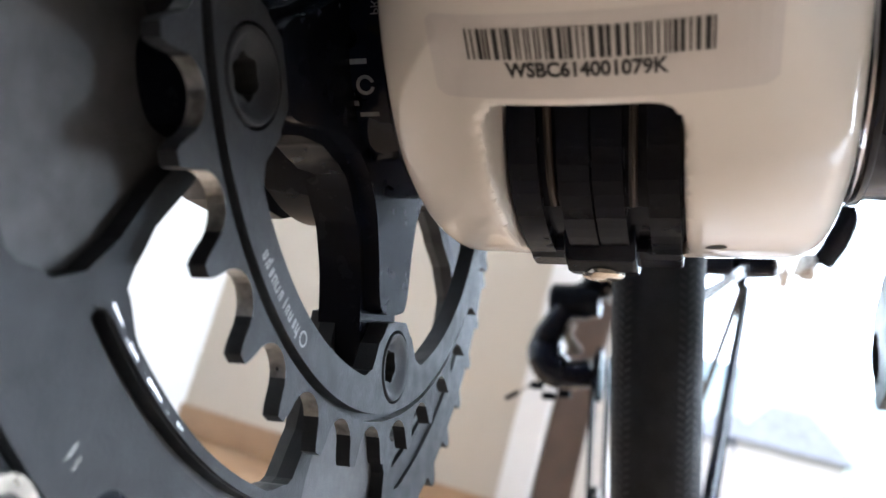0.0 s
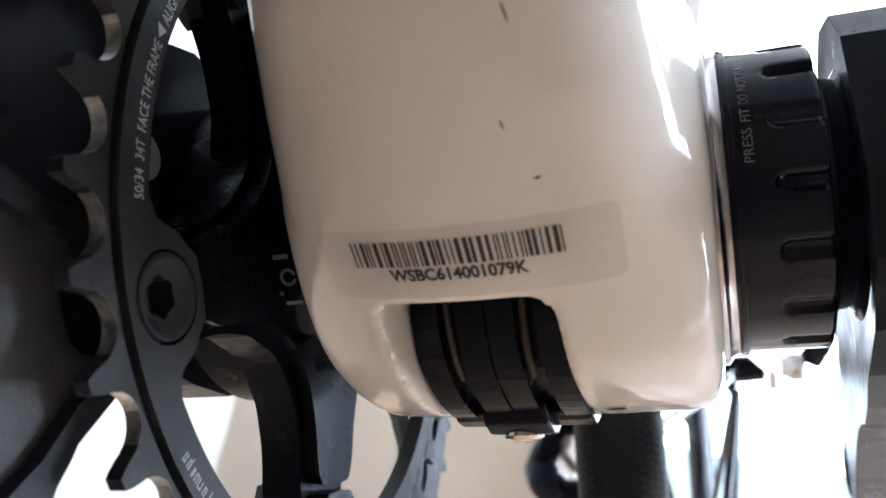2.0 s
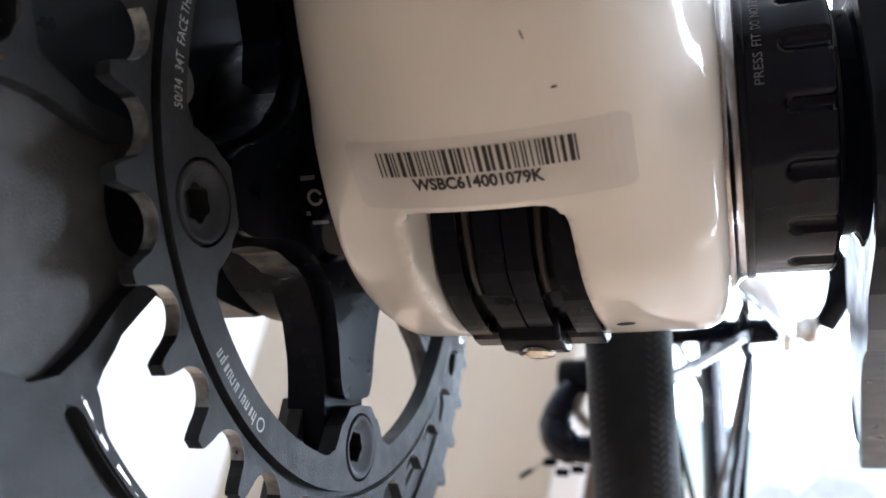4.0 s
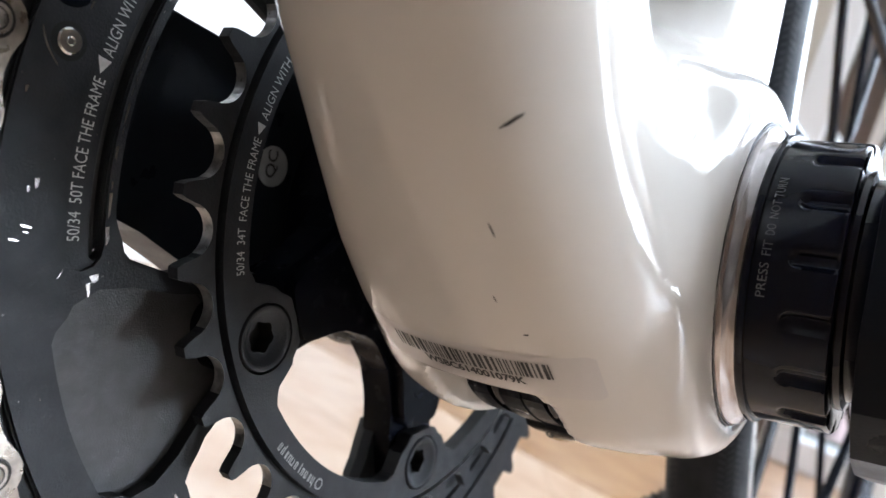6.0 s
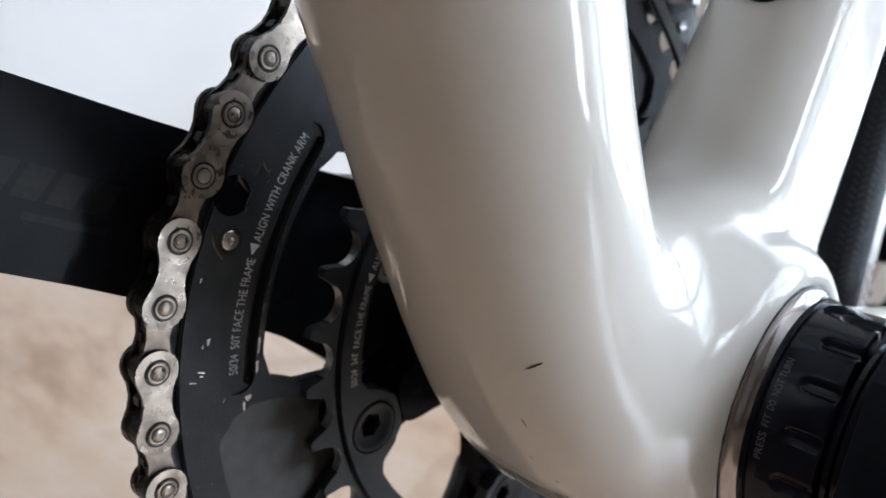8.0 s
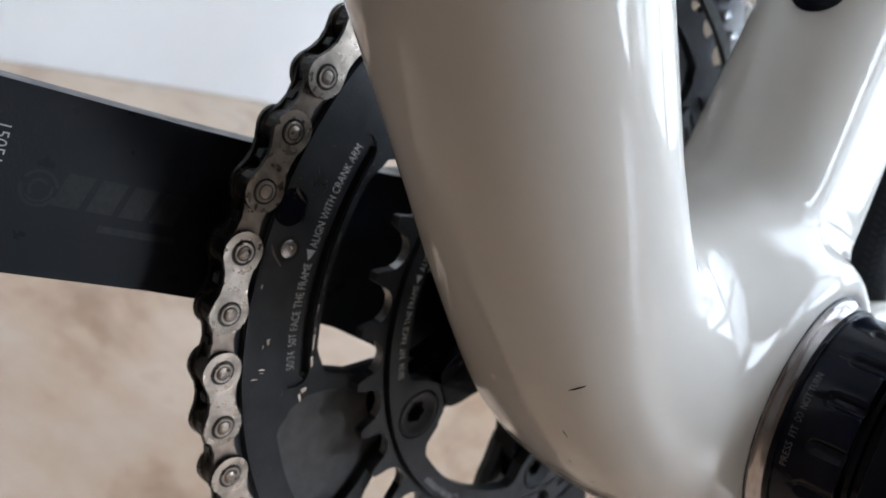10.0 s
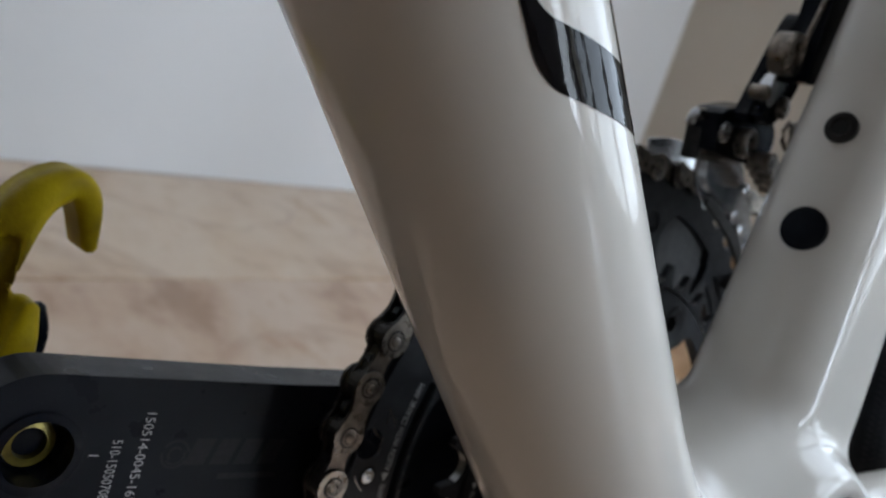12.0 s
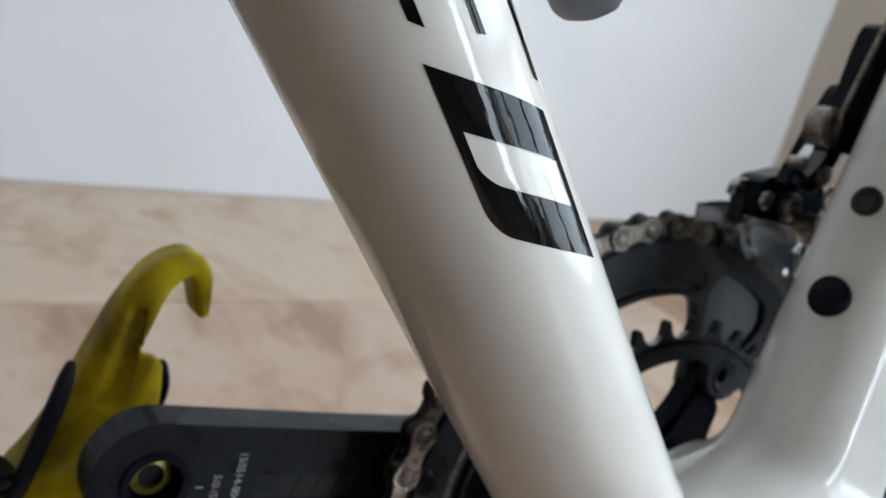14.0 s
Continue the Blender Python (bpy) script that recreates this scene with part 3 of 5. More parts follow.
def surface_net(field, lo, hi, step):
    """A quad mesh of the zero level of a field over a box. mm in, metres out."""
    ax = [np.arange(l, h + step * 0.5, step) for l, h in zip(lo, hi)]
    X, Y, Z = np.meshgrid(*ax, indexing="ij")
    F = field(X, Y, Z)
    F[0], F[-1], F[:, 0], F[:, -1], F[:, :, 0], F[:, :, -1] = 5, 5, 5, 5, 5, 5
    n = [k - 1 for k in F.shape]
    corner = lambda i, j, k: F[i:i + n[0], j:j + n[1], k:k + n[2]]
    total, count = np.zeros((*n, 3)), np.zeros(n)
    offs = list(itertools.product((0, 1), repeat=3))
    for p in offs:
        for axis in range(3):
            if p[axis]:
                continue
            q = list(p)
            q[axis] = 1
            a, b = corner(*p), corner(*q)
            cross = (a < 0) != (b < 0)
            t = np.where(cross, a / np.where(cross, a - b, 1), 0)
            for c in range(3):
                total[..., c] += np.where(cross, p[c] + (t if c == axis else 0), 0)
            count += cross
    ids = np.full(n, -1)
    cells = np.argwhere(count > 0)
    ids[tuple(cells.T)] = np.arange(len(cells))
    verts = (np.array(lo) + step * (cells + total[tuple(cells.T)] / count[tuple(cells.T)][:, None])) * 0.001
    faces = []
    for axis in range(3):
        o1, o2 = [k for k in range(3) if k != axis]
        sl0, sl1 = [slice(1, -1)] * 3, [slice(1, -1)] * 3
        sl0[axis], sl1[axis] = slice(0, -1), slice(1, None)
        a, b = F[tuple(sl0)], F[tuple(sl1)]
        hit = np.argwhere((a < 0) != (b < 0))
        flip = (a < 0)[tuple(hit.T)]
        base = hit + 1
        base[:, axis] -= 1
        quad = []
        for d1, d2 in ((0, 0), (1, 0), (1, 1), (0, 1)):
            q = base.copy()
            q[:, o1] -= d1
            q[:, o2] -= d2
            quad.append(ids[tuple(q.T)])
        quad = np.stack(quad, 1)
        if axis == 1:
            flip = ~flip
        quad[flip] = quad[flip][:, ::-1]
        faces.append(quad)
    faces = np.concatenate(faces)[:, ::-1]
    # settle the vertices on the zero level and take the skin's normals from the field
    g = (verts * 1000 - np.array(lo)) / step
    slopes = np.gradient(F, step)

    def between(A, q):
        i = np.clip(q.astype(int), 0, np.array(A.shape) - 2)
        f = q - i
        out = 0
        for p in offs:
            w = np.prod(np.where(np.array(p), f, 1 - f), axis=1)
            out = out + w * A[i[:, 0] + p[0], i[:, 1] + p[1], i[:, 2] + p[2]]
        return out

    for _ in range(2):
        n_ = np.stack([between(a, g) for a in slopes], 1)
        size = np.maximum(np.linalg.norm(n_, axis=1), 0.2)
        g -= np.clip(between(F, g) / size, -0.3 * step, 0.3 * step)[:, None] * n_ / size[:, None] / step
    n_ = np.stack([between(a, g) for a in slopes], 1)
    n_ /= np.linalg.norm(n_, axis=1)[:, None] + 1e-9
    return (np.array(lo) + step * g) * 0.001, faces, n_


def lay_normals(me, normals, angle):
    """Smooth shading from given vertex normals, but for corners where the face turns away from them."""
    loops = np.empty(len(me.loops), dtype=np.int32)
    me.loops.foreach_get("vertex_index", loops)
    face_n = np.empty(len(me.polygons) * 3)
    me.polygons.foreach_get("normal", face_n)
    face_n = np.repeat(face_n.reshape(-1, 3), 4, axis=0)
    skin_n = normals[loops]
    keep = (skin_n * face_n).sum(1) > math.cos(radians(angle))
    me.normals_split_custom_set(np.where(keep[:, None], skin_n, face_n).tolist())


def organic(name, field, lo, hi, step, mat, parent, label="", angle=40):
    """A smooth moulded part from a field."""
    vs, fs, _ = surface_net(field, lo, hi, step)
    me = bpy.data.meshes.new(name)
    me.from_pydata(vs.tolist(), [], fs.tolist())
    me.materials.append(mat)
    for p in me.polygons:
        p.use_smooth = True
    me.set_sharp_from_angle(angle=radians(angle))
    ob = new(name, me)
    ob.parent = parent
    if label:
        tagged(ob, label)
    return ob


verts, faces, skin_normals = surface_net(frame_field, (-48, -330, -44), (48, 130, 330), 1.3)
me = bpy.data.meshes.new("frame")
me.from_pydata(verts.tolist(), [], faces.tolist())
me.materials.append(PAINT)
for p in me.polygons:
    p.use_smooth = True
me.update()
lay_normals(me, skin_normals, 34)
bike_frame = new("frame", me)
bike_frame.parent = bike
tagged(bike_frame, "glossy white painted monocoque frame")
from mathutils.bvhtree import BVHTree
SKIN = BVHTree.FromPolygons([Vector(v) for v in verts.tolist()], faces.tolist())


def on_frame(origin, u_ax, v_ax, lift=0.12):
    """Lays print coordinates (mm) on the frame's skin, from outside along the normal of the print's plane."""
    o, u, v = Vector(origin), Vector(u_ax).normalized(), Vector(v_ax).normalized()
    n = u.cross(v)

    def where(a, b):
        p = (o + u * a + v * b + n * 40) * 0.001
        hit, nor, _, _ = SKIN.ray_cast(p, -n, 0.09)
        if hit is None:
            hit, nor, _, _ = SKIN.find_nearest(p)
        if nor.dot(n) < 0:
            nor = -nor
        return hit + nor * lift * 0.001
    return where


def tube_skin(lift=0.15):
    """Lays (angle in degrees round from the underside to the bike's left, distance along) on the straight part of the down tube."""
    def where(th, s):
        y, z = dt_at(s)
        c, d = 20.7 * math.cos(radians(th)), 26.3 * math.sin(radians(th))
        out = Vector((d, DT_PE[0] * c, DT_PE[1] * c)).normalized()
        ce = Vector((0, y, z)) * 0.001
        hit, nor, _, _ = SKIN.ray_cast(ce + out * 0.06, -out, 0.09)
        return hit + out * lift * 0.001 if hit is not None else ce + out * 0.026
    return where


# serial label under the shell
lab = on_frame((-14.9, -43.45, -18.45), (1, 0, 0), (0, -3.1, 2.4), 0.08)


def follow_skin(ob):
    """Smooth shading of a thin print with the normals of the paint below it."""
    me, normals = ob.data, []
    for v in me.vertices:
        _, _, k, _ = SKIN.find_nearest(v.co)
        ids = faces[k]
        w = 1 / (np.linalg.norm(verts[ids] - np.array(v.co), axis=1) + 1e-6)
        n = (skin_normals[ids] * w[:, None]).sum(0)
        normals.append(n / np.linalg.norm(n))
    outward = sum(np.dot(p.normal, normals[p.vertices[0]]) for p in me.polygons)
    if outward < 0:
        me.flip_normals()
    for p in me.polygons:
        p.use_smooth = True
    me.normals_split_custom_set_from_vertices([n.tolist() for n in normals])
    return ob


def film(u0, v0, u1, v1, r=1.2, nx=34, ny=12):
    vs, fs = [], []
    for i in range(nx + 1):
        for j in range(ny + 1):
            u, v = u0 + (u1 - u0) * i / nx, v0 + (v1 - v0) * j / ny
            e = 0.0
            if i in (0, nx) and j in (0, ny):
                u += r * 0.4 * (1 if i == 0 else -1)
                v += r * 0.4 * (1 if j == 0 else -1)
            vs.append((u, v))
    for i in range(nx):
        for j in range(ny):
            k = i * (ny + 1) + j
            fs.append((k, k + ny + 1, k + ny + 2, k + 1))
    return vs, fs


print_on("serial_label", [film(-5.2, -9.4, 35.0, 1.6)], lab, LABEL, bike_frame, "translucent serial number sticker")
rnd = random.Random(4)
bars, u = [], 0.0
while u < 28.0:
    w = rnd.choice((0.25, 0.25, 0.25, 0.5, 0.62))
    bars.append(bar(u, -4.0, min(u + w, 28.2), -0.1, 1))
    u += w + rnd.choice((0.22, 0.22, 0.45, 0.5))
lab2 = on_frame((-14.9, -43.45, -18.45), (1, 0, 0), (0, -3.1, 2.4), 0.24)


def cut_bars(b):
    (vs, fs) = b
    (u0, v0), (u1, v1) = vs[0], vs[-1]
    out, faces_ = [], []
    for k in range(5):
        v = v0 + (v1 - v0) * k / 4
        out += [(u0, v), (u1, v)]
    return out, [(2 * k, 2 * k + 1, 2 * k + 3, 2 * k + 2) for k in range(4)]


print_on("barcode", [cut_bars(b) for b in bars], lab2, INK, bike_frame, "black printed barcode")
vs, fs = letters("WSBC614001079K", 2.62, 0.036)
wid = max(v[0] for v in vs)
print_on("serial_number", [([(4.6 + v[0] * 18.6 / wid, -6.25 + v[1]) for v in vs], fs)], lab2, INK, bike_frame, "black printed serial number")

# dark chips in the paint
for (x, y, z), ln, wd, ang in (((15.9, -72.1, 9.1), 3.4, 0.5, 25), ((11.2, -63.3, -2.6), 2.6, 0.28, 100), ((8.7, -53.9, -10.6), 1.4, 0.26, 100), ((11.5, -48.7, -15.3), 1.0, 0.4, 5)):
    w = on_frame((x, y, z), (1, 0, 0), (0, -0.65, 0.76), 0.1)
    c, s = math.cos(radians(ang)), math.sin(radians(ang))
    shape = [(-ln / 2, 0), (-ln / 6, -wd / 2), (ln / 3, -wd / 3), (ln / 2, 0.1), (ln / 5, wd / 2), (-ln / 3, wd / 3)]
    print_on("paint_chip", [([(a * c - b * s, a * s + b * c) for a, b in shape], [tuple(range(6))])], w, INK, bike_frame, "dark chip in the white paint")

# drain hole
w = on_frame((14.0, -5.8, -33.2), (1, 0, 0), (0, -0.98, 0.17), 0.1)
print_on("drain_hole", [([(1.55 * math.cos(k * math.pi / 8), 1.1 * math.sin(k * math.pi / 8)) for k in range(16)], [tuple(range(16))])], w, DARK, bike_frame, "small dark drain hole")


# lettering shapes on the down tube
def patch(corners, nu=12, nv=10):
    """A grid over a four-cornered patch in print coordinates."""
    (a, b, c, d) = corners
    vs = []
    for i in range(nu + 1):
        for j in range(nv + 1):
            s, t = i / nu, j / nv
            vs.append(tuple((1 - s) * (1 - t) * a[k] + s * (1 - t) * b[k] + s * t * c[k] + (1 - s) * t * d[k] for k in (0, 1)))
    return vs, [(i * (nv + 1) + j, (i + 1) * (nv + 1) + j, (i + 1) * (nv + 1) + j + 1, i * (nv + 1) + j + 1) for i in range(nu) for j in range(nv)]


skin = tube_skin()


def bracket_decal():
    """A bracket with a rounded outer and inner corner, in strips round the tube."""
    ease = lambda th, start, span, rise: rise * (1 - math.sqrt(max(0.0, 1 - min(1.0, max(0.0, (start - th) / span)) ** 2)))
    top = lambda th: 252 - (th - 69) * 0.361
    low = lambda th: 216.9 - (th - 80.2) * 0.356 + ease(th, 75.5, 7.5, 4.8)
    in_top = lambda th: 240.6 - (th - 70.5) * 0.349
    in_low = lambda th: 228.0 - (th - 80) * 0.356 + ease(th, 80, 7.8, 3.9)
    vs, fs = [], []

    def strip(t0, t1, f0, f1, n=6):
        k = len(vs)
        for i in range(n + 1):
            for t in (t0, t1):
                vs.append((t, f0(t) + (f1(t) - f0(t)) * i / n))
        fs.extend((k + 2 * i, k + 2 * i + 1, k + 2 * i + 3, k + 2 * i + 2) for i in range(n))

    edges = np.linspace(68, 119, 103).tolist()
    for t0, t1 in zip(edges, edges[1:]):
        if 72.2 <= t0 and t1 <= 115.1:
            strip(t0, t1, low, in_low)
            strip(t0, t1, in_top, top)
        else:
            strip(t0, t1, low, top, 10)
    return vs, fs


follow_skin(print_on("tube_decal", [bracket_decal()], skin, DECAL, bike_frame, "glossy black bracket-shaped decal on the white tube"))
follow_skin(print_on("tube_decal", [patch(((69, 259), (74, 257), (74, 330), (69, 332)), 3, 12)], skin, DECAL, bike_frame, "glossy black stripe decal"))
follow_skin(print_on("tube_decal", [patch(((94, 252.5), (98, 251.5), (97, 330), (94, 330)), 3, 12)], skin, DECAL, bike_frame, "glossy black stripe decal"))
follow_skin(print_on("tube_decal", [patch(((122, 239.5), (127, 238), (127, 330), (122, 330)), 3, 12)], skin, DECAL, bike_frame, "glossy black stripe decal"))


# seat tube plugs
def plug(y, z, x, r, label, metal):
    bm = bmesh.new()
    n = Vector((0, -0.957, 0.29))
    u = Vector((1, 0, 0))
    v = n.cross(u)
    c = Vector((x, y, z))
    rows = []
    for rr, h in ((r, -3.0), (r, 0.25), (r * 0.86, 0.6)) + (((r * 0.6, 0.55), (r * 0.52, 0.1)) if metal else ()):
        rows.append([bm.verts.new((c + n * h + (u * math.cos(k * math.pi / 16) + v * math.sin(k * math.pi / 16)) * rr) * 0.001) for k in range(32)])
    for a, b in zip(rows, rows[1:]):
        for k in range(32):
            bm.faces.new((a[k], a[(k + 1) % 32], b[(k + 1) % 32], b[k]))
    bm.faces.new(rows[-1])
    ob = part("bottle_boss" if metal else "plug", bm, OILY if metal else PLASTIC, bike_frame, label, smooth=True)
    if metal:
        bm = bmesh.new()
        bm.faces.new([bm.verts.new((c + n * 0.14 + (u * math.cos(k * math.pi / 12) + v * math.sin(k * math.pi / 12)) * r * 0.5) * 0.001) for k in range(24)])
        part("thread_hole", bm, DARK, ob)


plug(3.3, 91.4, 1.9, 6.1, "round black rubber plug", False)
plug(11.8, 119.5, 1.3, 4.4, "threaded metal bottle boss", True)

# cable guide under the shell
guide = bmesh.new()
mid = radians(-22.9)


def under(r, ang):
    """A point round the crank axis: ang in degrees from straight down towards the front."""
    return (-r * math.sin(radians(ang)), -r * math.cos(radians(ang)))


def guide_piece(bm, x0, x1, r):
    swell = lambda a: r + 4.3 * min(1.0, max(0.0, (57 - a) / 26))
    plate(bm, [[under(swell(a), a) for a in range(-16, 61, 4)] + [under(24, a) for a in range(60, -17, -4)]], x0, x1)


guide_piece(guide, -14.9, 9.7, 28.6)
guide_ob = part("cable_guide", guide, DEEP, bike, "black plastic cable guide set into the shell", bevel=0.0004)
for x0, x1, r in ((-14.4, -10.2, 30.6), (-7.4, -2.9, 31.0), (-2.7, 1.6, 30.8), (4.8, 9.2, 30.6)):
    bm = bmesh.new()
    guide_piece(bm, x0, x1, r)
    part("guide_panel", bm, DEEP, guide_ob, bevel=0.0006)
for x in (-8.8, 3.2):
    bm = bmesh.new()
    tube(bm, [(x + 0.012 * (58 - a) * (1 if x < 0 else -1), *under(30.2 + 4.3 * min(1.0, max(0.0, (57 - a) / 26)), a)) for a in range(60, 21, -3)], 0.62, 8)
    part("shift_cable", bm, BRASS, guide_ob, "thin brownish cable in its groove", smooth=True)
bm = bmesh.new()
plate(bm, [[under(30, -17), under(35.2, -16), under(36.0, -10), under(35.4, -3), under(34.6, 1), under(29, 4)]], -14.6, 9.3)
part("guide_lip", bm, DEEP, guide_ob, bevel=0.0006)
bm = bmesh.new()
plate(bm, [[under(30, -16), under(36.6, -15), under(37.5, -11), under(37.7, -2), under(36.8, 4), under(34.4, 8), under(29, 9)]], -8.6, 2.6)
part("screw_boss", bm, DEEP, guide_ob, bevel=0.0010)
bm = bmesh.new()
lathe(bm, [(35.8, 3.4), (37.9, 3.4), (38.3, 3.1), (38.6, 2.3), (38.8, 1.3), (38.2, 1.1), (38.1, 0.2)], 28)
for v in bm.verts:
    r_, w_, l_ = v.co.x, v.co.y, v.co.z
    y, z = under(r_ * 1000, -5.5)
    c, q = math.cos(radians(-5.5)), math.sin(radians(-5.5))
    v.co = Vector((-0.003 + w_, y * 0.001 + l_ * c, z * 0.001 - l_ * q))
part("guide_screw", bm, BRIGHT, guide_ob, "small silver screw", smooth=True, angle=35)


def fit_letters(text, size, length, u0=0.0):
    vs, fs = letters(text, size, -0.004)
    w = max(v[0] for v in vs)
    return [(u0 + v[0] * length / w, v[1]) for v in vs], fs


# bottom bracket cups
for side in (1, -1):
    bm = bmesh.new()
    lathe(bm, [(side * x, r) for x, r in ((28.4, 26.9), (30.5, 27.0), (31.1, 26.9), (31.5, 26.5), (31.9, 25.9), (32.6, 25.4), (33.3, 25.1), (33.5, 22.0))], 128)
    part("shell_ring", bm, SILVER, bike, "bare polished ring at the end of the shell", smooth=True, angle=60)
    bm = bmesh.new()
    lathe(bm, [(side * x, r) for x, r in ((29.6, 27.29), (30.3, 27.28), (30.4, 27.05), (29.6, 27.0))], 128)
    part("seal", bm, PLASTIC, bike, smooth=True)
    bm = bmesh.new()
    lathe(bm, [(side * x, r) for x, r in ((33.1, 23.2), (33.15, 25.3), (33.4, 25.6), (34.1, 25.65), (34.4, 25.45), (34.5, 24.6), (34.4, 23.0))], 128)
    part("cup_flange", bm, GLOSS, bike, "thin black flange of the bearing cup", smooth=True, angle=40)
    # the cup: round-ended grip slots sunk into its outer half
    bm = bmesh.new()
    n_th, xs = 16 * 16, [34.4, 34.9, 38.9, 39.3, 39.7, 40.2, 40.8, 41.6, 43.5, 45.6, 46.3, 46.6, 46.7]
    lips = {46.3: 0.1, 46.6: 0.45, 46.7: 1.6}
    rows = []
    for x in xs:
        row = []
        for i in range(n_th):
            a = 360.0 * i / n_th
            d = abs((a - 4 + 11.25) % 22.5 - 11.25) / 22.5 * 2 * math.pi * 24.7 / 16
            reach = math.hypot(d, min(0.0, x - 40.6))
            k = min(1.0, max(0.0, (1.55 - reach) / 0.75))
            r = 24.75 - 1.15 * k * k * (3 - 2 * k) - lips.get(x, 0.0)
            y, z = under(r, a)
            row.append(bm.verts.new((side * x * 0.001, y * 0.001, z * 0.001)))
        rows.append(row)
    for r0, r1 in zip(rows, rows[1:]):
        for i in range(n_th):
            j = (i + 1) % n_th
            bm.faces.new((r0[i], r0[j], r1[j], r1[i]))
    bm.faces.new(rows[-1])
    cup = part("bearing_cup", bm, GLOSS, bike, "glossy black press-fit bearing cup with grip slots", smooth=True, angle=50)
    bm = bmesh.new()
    lathe(bm, [(side * x, r) for x, r in ((46.4, 20.6), (47.6, 20.4), (48.0, 19.0), (50.2, 18.6), (50.9, 19.6), (51.4, 21.0))], 64)
    part("dust_cover", bm, GLOSS, bike, "glossy black dust cover behind the crank", smooth=True, angle=35)
    def on_cup(u, v, side=side):
        a = u / 24.9
        y, z = -24.85 * math.cos(a - 0.2), 24.85 * math.sin(a - 0.2)
        return Vector((side * (36.9 - v), y, z)) * 0.001
    print_on("cup_print", [fit_letters("PRESS", 2.0, 5.4), fit_letters("FIT", 2.0, 2.5, 6.4), fit_letters("DO", 2.0, 1.9, 9.7), fit_letters("NOT TURN", 2.0, 8.0, 12.4)], on_cup, CUP_PRINT, cup, "faint pale lettering")


# ---------------------------------------------------------------- chainrings
BOLT = 29.2


def toothed(n, root, tip, phase, pitch_r):
    """Outline of a toothed ring; phase: the angle of one roller seat in degrees."""
    out = []
    w = 360.0 / n
    gap = pitch_r - root + 0.5
    for k in range(n):
        a0 = phase + w * k
        for t in range(-84, 85, 14):
            c, s = math.cos(radians(t)), math.sin(radians(t))
            out.append(polar(pitch_r + 0.5 - gap * c, a0 + math.degrees(gap * s / pitch_r)))
        for f, d in ((0.40, 0.9), (0.435, 0.0), (0.565, 0.0), (0.60, 0.9)):
            out.append(polar(tip - d, a0 + f * w))
    return out


def dull_tips(bm, radius):
    """Leaves only the worn valleys between the teeth bare."""
    for f in bm.faces:
        c = f.calc_center_median() * 1000
        if f.material_index == 1 and math.hypot(c.y, c.z) > radius:
            f.material_index = 0


def ramp(x, table):
    for (x0, y0), (x1, y1) in zip(table, table[1:]):
        if x <= x1:
            t = (x - x0) / (x1 - x0)
            t = t * t * (3 - 2 * t)
            return y0 + (y1 - y0) * t
    return table[-1][1]


def inner_loop(table, step=1.0):
    out, a = [], 0.0
    while a < 360:
        d = abs((a - BOLT + 36) % 72 - 36)
        out.append(polar(ramp(d, table), a))
        a += step
    return out


def arc_slot(r0, r1, a0, a1, n=24):
    """A rounded slot along an arc."""
    rm, h = (r0 + r1) / 2, (r1 - r0) / 2
    e = math.degrees(h / rm)
    out = [polar(r1, a0 + e + (a1 - a0 - 2 * e) * k / n) for k in range(n + 1)]
    cy, cz = polar(rm, a1 - e)
    for k in range(1, 6):
        t = math.pi / 2 - math.pi * k / 6
        out.append(polar(rm + h * math.sin(t), a1 - e + e * math.cos(t)))
    out += [polar(r0, a1 - e - (a1 - a0 - 2 * e) * k / n) for k in range(n + 1)]
    for k in range(1, 6):
        t = -math.pi / 2 - math.pi * k / 6
        out.append(polar(rm + h * math.sin(t), a0 + e + e * math.cos(t)))
    return out


BIG_IN = ((0, 44), (9, 46), (12.2, 58), (13.5, 68), (17, 75.5), (22, 77.3), (36, 77.5))
big = tagged(new("large_chainring"), "black anodised fifty tooth outer chainring")
big.parent = bike
bm = bmesh.new()
plate(bm, [toothed(50, 97.2, 103.6, -28.35, 101.1), ring_pts(94, 150)], -51.2, -49.2, 0, 1)
dull_tips(bm, 99.3)
part("teeth", bm, [ANOD, WORN], big, "worn teeth with bare metal flanks", bevel=0.0003, segments=1)
bm = bmesh.new()
plate(bm, [ring_pts(96.4, 180), inner_loop(BIG_IN)], -52.6, -50.6, 0, 0)
body = part("ring_body", bm, BLAST, big, "grainy blasted pocket floor", bevel=0.0004)
mids = [BOLT - 36 + 72 * k for k in range(5)]
bm = bmesh.new()
pocket = lambda c: [polar(ramp(abs(d), ((0, 88.6), (9, 88.4), (12, 84.5), (13.2, 80))), c + d) for d in np.linspace(-13.2, 13.2, 25)] + \
                   [polar(r, c + d) for d, r in ((12.6, 74), (10.2, 66), (8.8, 60), (4, 57.5), (-4, 57.5), (-8.8, 60), (-10.2, 66), (-12.6, 74))]
plate(bm, [ring_pts(96.3, 180), inner_loop(BIG_IN)] + [arc_slot(79.2, 81.4, m - 19.5, m + 19.5) for m in mids] + [pocket(BOLT + 72 * k) for k in range(5)], -50.6, -48.4, 0, 0)
part("ring_web", bm, ANOD, big, bevel=0.0004)
bm = bmesh.new()
plate(bm, [ring_pts(96.0, 180), inner_loop(BIG_IN)] + [arc_slot(79.0, 86.4, m - 20.5, m + 20.5) for m in mids] + [pocket(BOLT + 72 * k) for k in range(5)], -48.4, -47.8, 0, 0)
part("ring_face", bm, ANOD, big, "matt black face with text slots", bevel=0.0005)

